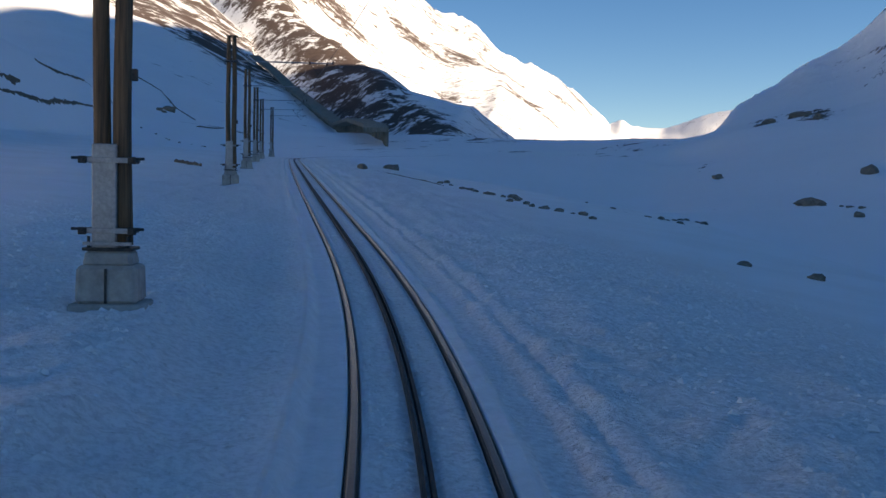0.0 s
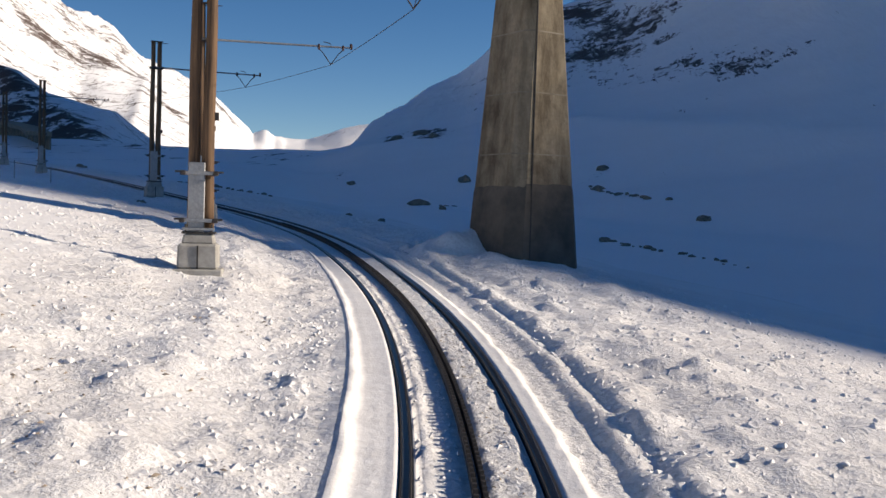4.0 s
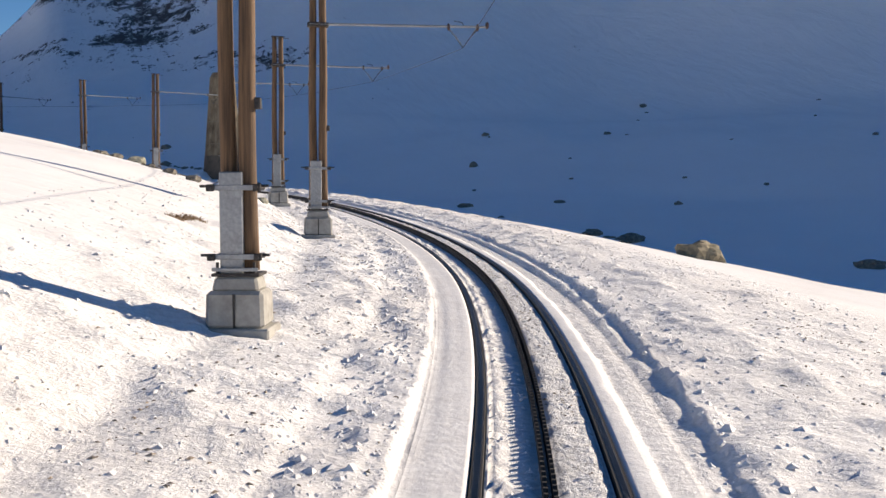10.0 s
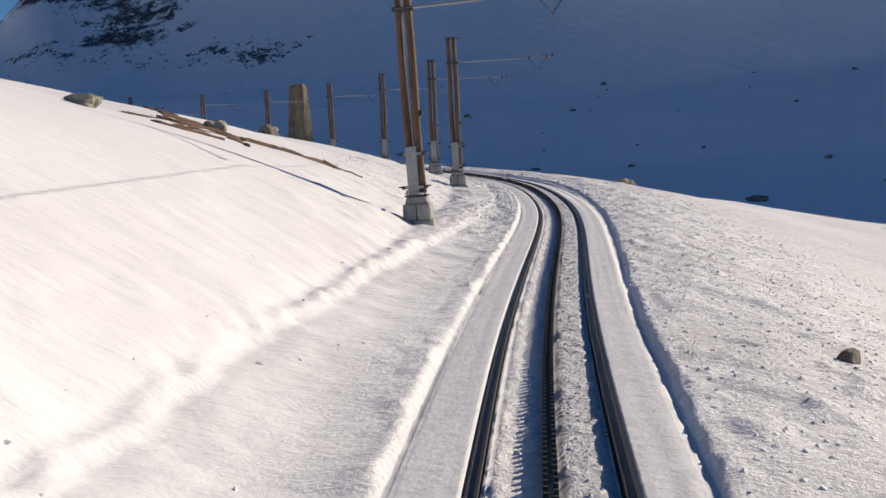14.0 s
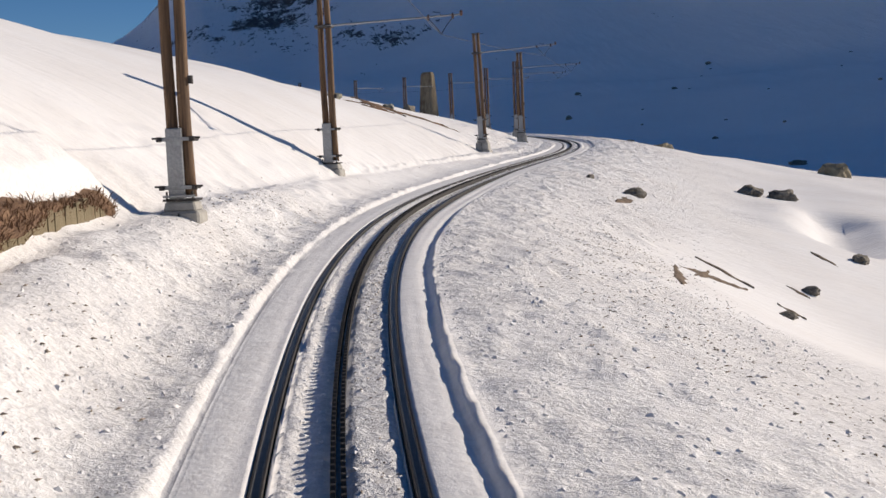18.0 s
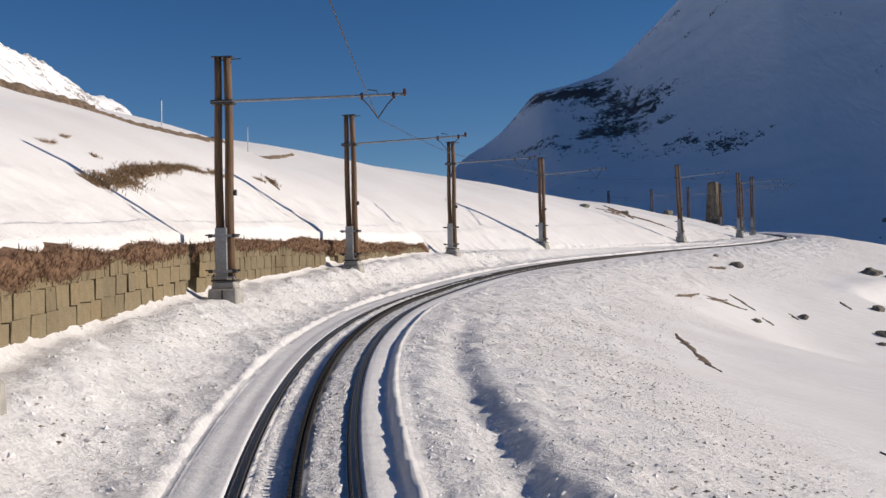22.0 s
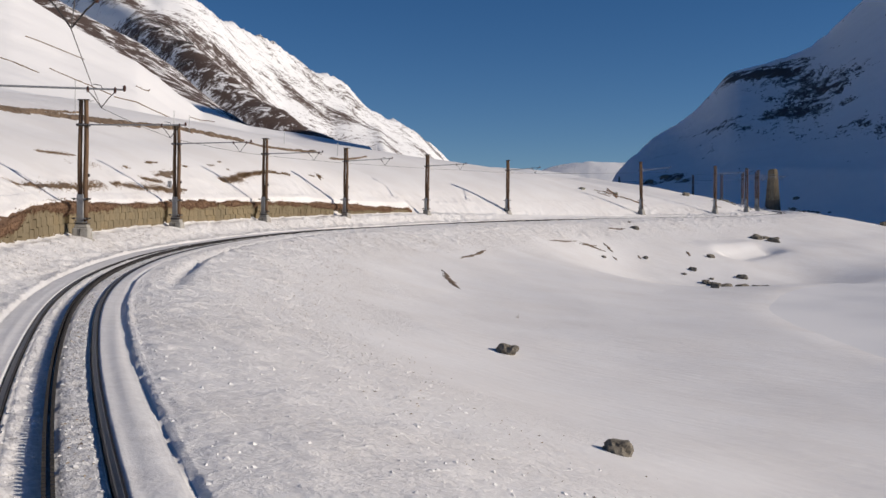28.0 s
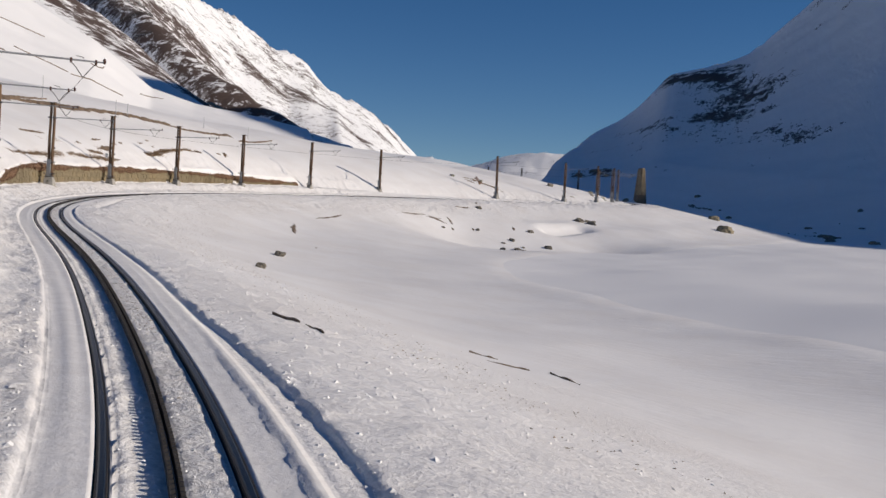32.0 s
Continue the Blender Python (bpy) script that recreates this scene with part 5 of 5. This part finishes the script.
# the bare soil that shows between the larger tufts on the bank
for i, (a, c, w, n) in enumerate(GRASSY):
    if n >= 260 and a[1] < -70:
        off = 0.75 * np.array([np.interp(a[1], LINE[::-1, 1], RIGHT[::-1, k]) for k in range(2)])
        earth_strip(np.array(a) + off, np.array(c) + off, w * 0.85, 300 + 3 * i, label="brown bare soil between tufts of grass on the bank")
for i, (a, c, w) in enumerate((((-43.2, -113.0), (-44.9, -98.0), 1.1), ((-44.9, -98.6), (-43.1, -85.6), 0.9), ((-43.2, -86.4), (-40.9, -79.0), 0.6), ((-40.9, -79.6), (-38.9, -58.5), 0.42), ((-45.6, -110.0), (-46.4, -92.0), 0.40))):
    earth_strip(a, c, w, 110 + 3 * i, "hillside_path", "brown bare path running across the snowy bank", "path", lift=0.22 if w > 0.5 else 0.10)


def rock(x, y, size, seed, flat=0.55, mat=None, sink=0.30, turn=0.0, aspect=1.0, label="dark grey boulder half sunk in the snow"):
    bm = bmesh.new()
    bmesh.ops.create_icosphere(bm, subdivisions=2 if size < 0.55 or math.hypot(x + 10, y + 60) > 130 else 3, radius=1.0)
    for v_ in bm.verts:
        n1 = noise.noise(v_.co * 1.3 + Vector((seed * 3.1, 0, 0)))
        n2 = noise.noise(v_.co * 3.4 + Vector((0, seed * 1.7, 0)))
        k = 1 + 0.42 * n1 + 0.20 * n2 + 0.08 * noise.noise(v_.co * 8.0 + Vector((0, 0, seed * 2.3)))
        v_.co = Vector((v_.co.x * k, v_.co.y * k * 0.75 * aspect, v_.co.z * k * flat)) * (size / 2)
        top = size * (0.22 + 0.14 * n1)
        v_.co.z = min(v_.co.z, top + 0.35 * (v_.co.z - top))
    z = float(ground_z(x, y)[0]) if math.hypot(x + 10, y + 60) < 420 else float(land(np.array([x]), np.array([y]))[0])
    ob = part("boulder", bm, mat or ROCK)
    ob.matrix_basis = pose(x, y, z + size * flat * (0.5 - sink) * 0.6, 0, 0, turn)
    return tagged(ob, label, "boulder")


TAN_ROCK = plain("tan_rock", (0.19, 0.155, 0.10), (0.36, 0.31, 0.21), 2.5, 0.9, 0, 0.8, 0.05)
rock(14.57, 3.44, 1.9, 1, 0.75, TAN_ROCK, label="pale tan boulder on the edge of the snow slope")
rock(16.9, -20.5, 2.3, 2, 0.8, TAN_ROCK, label="pale grey boulder on the edge of the snow slope")
LICHEN = plain("lichened_rock", (0.21, 0.20, 0.155), (0.40, 0.385, 0.30), 3.0, 0.9, 0, 0.7, 0.04)
rock(-4.95, 1.55, 1.7, 3, 0.36, LICHEN, 0.20, 20, label="flat grey-green slab of rock under a cap of snow")
rock(-4.02, 1.02, 0.42, 4, 0.9, LICHEN, label="pale lichened stone beside a snow hummock")
rock(-7.85, 9.1, 0.68, 5, 0.7, LICHEN, label="pale lichened boulder on the brow of the bank")
rock(-6.3, 0.7, 0.55, 6, 0.6, label="dark stone half sunk in the bank")
rock(-18.35, -31.0, 0.6, 7, 0.8, LICHEN, 0.2, label="pale stone among brown grass on the bank")
rock(-21.75, -34.4, 0.85, 8, 0.55, LICHEN, 0.36, 140, label="pale grey boulder on the brow of the bank")
rock(-156.5, 193.0, 3.0, 9, 0.7, label="dark boulder on the snowy hillside")
rr2 = random.Random(5)
# on the downhill slope near the line
for i, (x, y, sz_) in enumerate(((-6.7, -120.2, 0.8), (-1.0, -133.7, 0.55), (-1.7, -40.6, 1.5), (-0.1, -40.8, 1.4), (-0.9, -39.4, 0.8), (-12.9, -51.8, 0.85), (-13.9, -63.4, 0.5), (-10.8, -59.6, 0.6), (-13.8, -49.7, 0.4), (-5.4, -54.5, 0.8), (-6.6, -59.2, 0.75), (-5.2, -62.4, 0.85), (-4.4, -62.9, 1.0),
                                 (-2.4, -58.4, 1.0), (-3.4, -63.6, 1.2), (-2.2, -63.0, 1.3), (-1.0, -64.2, 1.2), (-0.2, -65.6, 0.9), (-4.9, -60.6, 0.5), (-7.2, -61.0, 0.5), (-3.4, -77.2, 0.7), (-12.5, -6.8, 1.3), (-9.3, 17.2, 1.0), (-8.6, 15.2, 0.7), (-6.9, 3.6, 0.5), (-7.4, 5.4, 0.4), (-7.6, 17.5, 0.8), (-14.2, 41.4, 0.3))):
    rock(x, y, sz_, 10 + i, rr2.uniform(0.5, 0.7), turn=rr2.uniform(0, 180), aspect=rr2.uniform(0.7, 1.2))
# across the shaded valley floor and the far slope
for i, (x, y, sz_) in enumerate(((81, 137, 2.1), (62, 152, 1.8), (51, 129, 2.6), (71, 94, 1.0), (60, 78, 1.4), (47, 86, 1.5), (106, 167, 2.4), (77, 83, 1.0), (35, 89, 2.2), (36, 79, 0.9), (36, 55, 2.0), (37, 49, 2.6), (39, 52, 1.0), (36, 36, 2.0), (81, 58, 1.6), (108, 97, 1.4), (138, 114, 1.8), (157, 115, 1.6),
                                 (51, 13, 2.8), (43, 25, 2.2), (67, 32, 1.3), (3, 197, 3.0), (-22.5, 195.5, 3.8), (-46.5, 205, 2.4), (-27, 172, 3.4), (2, 181, 2.2), (9, 160, 1.6), (12, 157, 1.4), (15, 141, 2.4), (2, 110, 1.4), (6, 106, 1.0), (-17, 129, 1.4), (-14, 69, 0.5), (-12, 69, 0.6), (-66, 134, 2.0), (-49, 102, 1.4),
                                 (-66, 352, 4.5), (-60, 366, 5.0), (-52, 305, 3.6), (-40, 268, 4.0), (-44, 280, 3.0), (62, 150, 0.9), (83, 133, 0.9), (104, 162, 1.0), (95, 150, 0.8), (115, 120, 0.9), (128, 135, 1.0), (90, 110, 0.7), (65, 120, 0.8), (58, 105, 0.8), (44, 110, 0.8))):
    rock(x, y, sz_, 60 + i, rr2.uniform(0.4, 0.55), turn=rr2.uniform(0, 180), aspect=rr2.uniform(0.6, 1.1))
# rows of stones along the old stream banks and the foot of the uphill slope
for (xa, ya), (xb, yb), n, big in (((-38, 95), (-24, 77), 20, 0.45), ((-24, 77), (-20, 75), 7, 0.4), ((-27, 104), (-25, 111), 8, 0.8), ((2, 110), (11, 101), 11, 0.75), ((11, 101), (13.5, 96), 6, 0.7), ((1, 183), (9, 160), 12, 1.3), ((-169, 158), (-149, 168), 18, 0.9), ((-191, 180), (-180, 190), 5, 0.9), ((-155, 189), (-152, 187), 3, 1.4), ((-130, 160), (-105, 150), 8, 0.6),
                                   ((-66, 352), (-42, 272), 12, 2.6), ((35.5, 56), (37.5, 48), 9, 0.8), ((30, 75), (36, 62), 7, 0.6), ((-26, 171), (-18, 164), 5, 0.9), ((-30, 100), (-20, 92), 6, 0.5)):
    for k in range(n):
        u = (k + rr2.uniform(-0.4, 0.4)) / n
        rock(xa + (xb - xa) * u + rr2.uniform(-0.5, 0.5), ya + (yb - ya) * u + rr2.uniform(-0.5, 0.5), big * rr2.uniform(0.5, 1.3), 400 + k + int(abs(xa) * 7), rr2.uniform(0.35, 0.6), turn=rr2.uniform(0, 180), aspect=rr2.uniform(0.6, 1.2))


# ---------------------------------------------------------------- small fixtures
# number plate on a pole
def number_plate():
    s, _, m, _ = DONE[4 + 13]
    sign = thing("number_plate", "small white number plate with black figures on a pole", "sign", at=m @ pose(-0.34, -0.10, 2.50))
    part("plate", box(bmesh.new(), -0.11, -0.006, -0.17, 0.11, 0.006, 0.17, 0.003), WHITE, sign)
    for text, size, z in (("75", 0.17, 0.03), ("8", 0.20, -0.15)):
        cu = bpy.data.curves.new("figures", "FONT")
        cu.body, cu.size, cu.align_x, cu.extrude = text, size, "CENTER", 0.002
        tmp = bpy.data.objects.new("figures", cu)
        scene.collection.objects.link(tmp)
        me = bpy.data.meshes.new_from_object(tmp.evaluated_get(bpy.context.evaluated_depsgraph_get()))
        bpy.data.objects.remove(tmp)
        me.materials.clear()
        ob = mesh_part("figures", me, BLACK, sign, "black painted figures")
        ob.matrix_basis = pose(0, -0.010, z, 90, 0, 0)


number_plate()


def marker_post(x, y, h):
    z = float(ground_z(x, y)[0])
    p = thing("marker_post", "thin grey snow marker post on the bank", "post", "marker posts", pose(x, y, z - 0.2))
    part("shaft", tube(bmesh.new(), [(0, 0, 0), (0, 0, h + 0.2)], 0.025, 6), GALV, p)
    part("tip", tube(bmesh.new(), [(0, 0, h + 0.2), (0, 0, h + 0.26)], [0.03, 0.012], 6), IRON, p)


for x, y, h in ((-23.9, 48.9, 0.6), (-23.1, 48.7, 0.7), (-21.1, 48.0, 0.6), (-45.6, -93.7, 2.4), (-42.6, -86.3, 1.5), (-42.4, -84.6, 1.3), (-42.0, -70.1, 1.2), (-47, -112, 2.2), (-40.5, -62, 1.4), (-45, -103, 1.2)):
    marker_post(x, y, h)


# ---------------------------------------------------------------- far works on the slopes
def avalanche_gallery():
    """A long roof on columns that climbs the shaded slope."""
    g = thing("avalanche_gallery", "long dark avalanche gallery climbing the shaded snow slope", "gallery")
    line = [(-351, 456.5), (-319, 431), (-285, 400), (-252, 369), (-220, 336), (-187, 299), (-155, 260), (-132, 233), (-118, 212)]
    for (xa, ya), (xb, yb) in zip(line, line[1:]):
        za, zb = (float(land(np.array([x]), np.array([y]))[0]) for x, y in ((xa, ya), (xb, yb)))
        d = Vector((xb - xa, yb - ya, 0)).normalized()
        n = Vector((-d.y, d.x, 0))
        bm = bmesh.new()
        a, c = Vector((xa, ya, za + 3.0)), Vector((xb, yb, zb + 3.0))
        lo = [a + n * 2.6, a - n * 2.6, c - n * 2.6, c + n * 2.6]
        vs = [bm.verts.new(p) for p in lo] + [bm.verts.new(p + Vector((0, 0, 0.9))) for p in lo]
        for f in ((3, 2, 1, 0), (4, 5, 6, 7), (0, 1, 5, 4), (1, 2, 6, 5), (2, 3, 7, 6), (3, 0, 4, 7)):
            bm.faces.new([vs[i] for i in f])
        part("roof", bm, PIER, g, "dark concrete roof")
        count = int((c - a).length / 5)
        for k in range(count):
            p = a.lerp(c, (k + 0.5) / count) + n * 2.3
            part("column", box(bmesh.new(), p.x - 0.3, p.y - 0.3, p.z - 6, p.x + 0.3, p.y + 0.3, p.z), PIER, g)


avalanche_gallery()


def snow_fence(a, c, rows):
    """A row of avalanche barriers: posts with rails between."""
    f = thing("snow_fence", "row of grey steel avalanche barriers on a far slope", "snow fence", "avalanche barriers")
    a, c = np.array(a, float), np.array(c, float)
    n = int(np.linalg.norm(c - a) / 7)
    feet = [a + (c - a) * k / n for k in range(n + 1)]
    feet = [Vector((x, y, float(land(np.array([x]), np.array([y]))[0]))) for x, y in feet]
    for p in feet:
        part("post", tube(bmesh.new(), [p + Vector((0, 0, -1)), p + Vector((0, 0, 4.2))], 0.28, 5), IRON, f)
    for k in range(rows):
        z = 0.9 + 0.75 * k
        part("rail", tube(bmesh.new(), [p + Vector((0, 0, z)) for p in feet], 0.22, 4), IRON, f)


for a, c in (((-700, 775), (-640, 800)), ((-668, 720), (-600, 752)), ((-640, 690), (-575, 715)), ((-735, 820), (-668, 850)), ((-612, 655), (-560, 672))):
    snow_fence(a, c, 4)
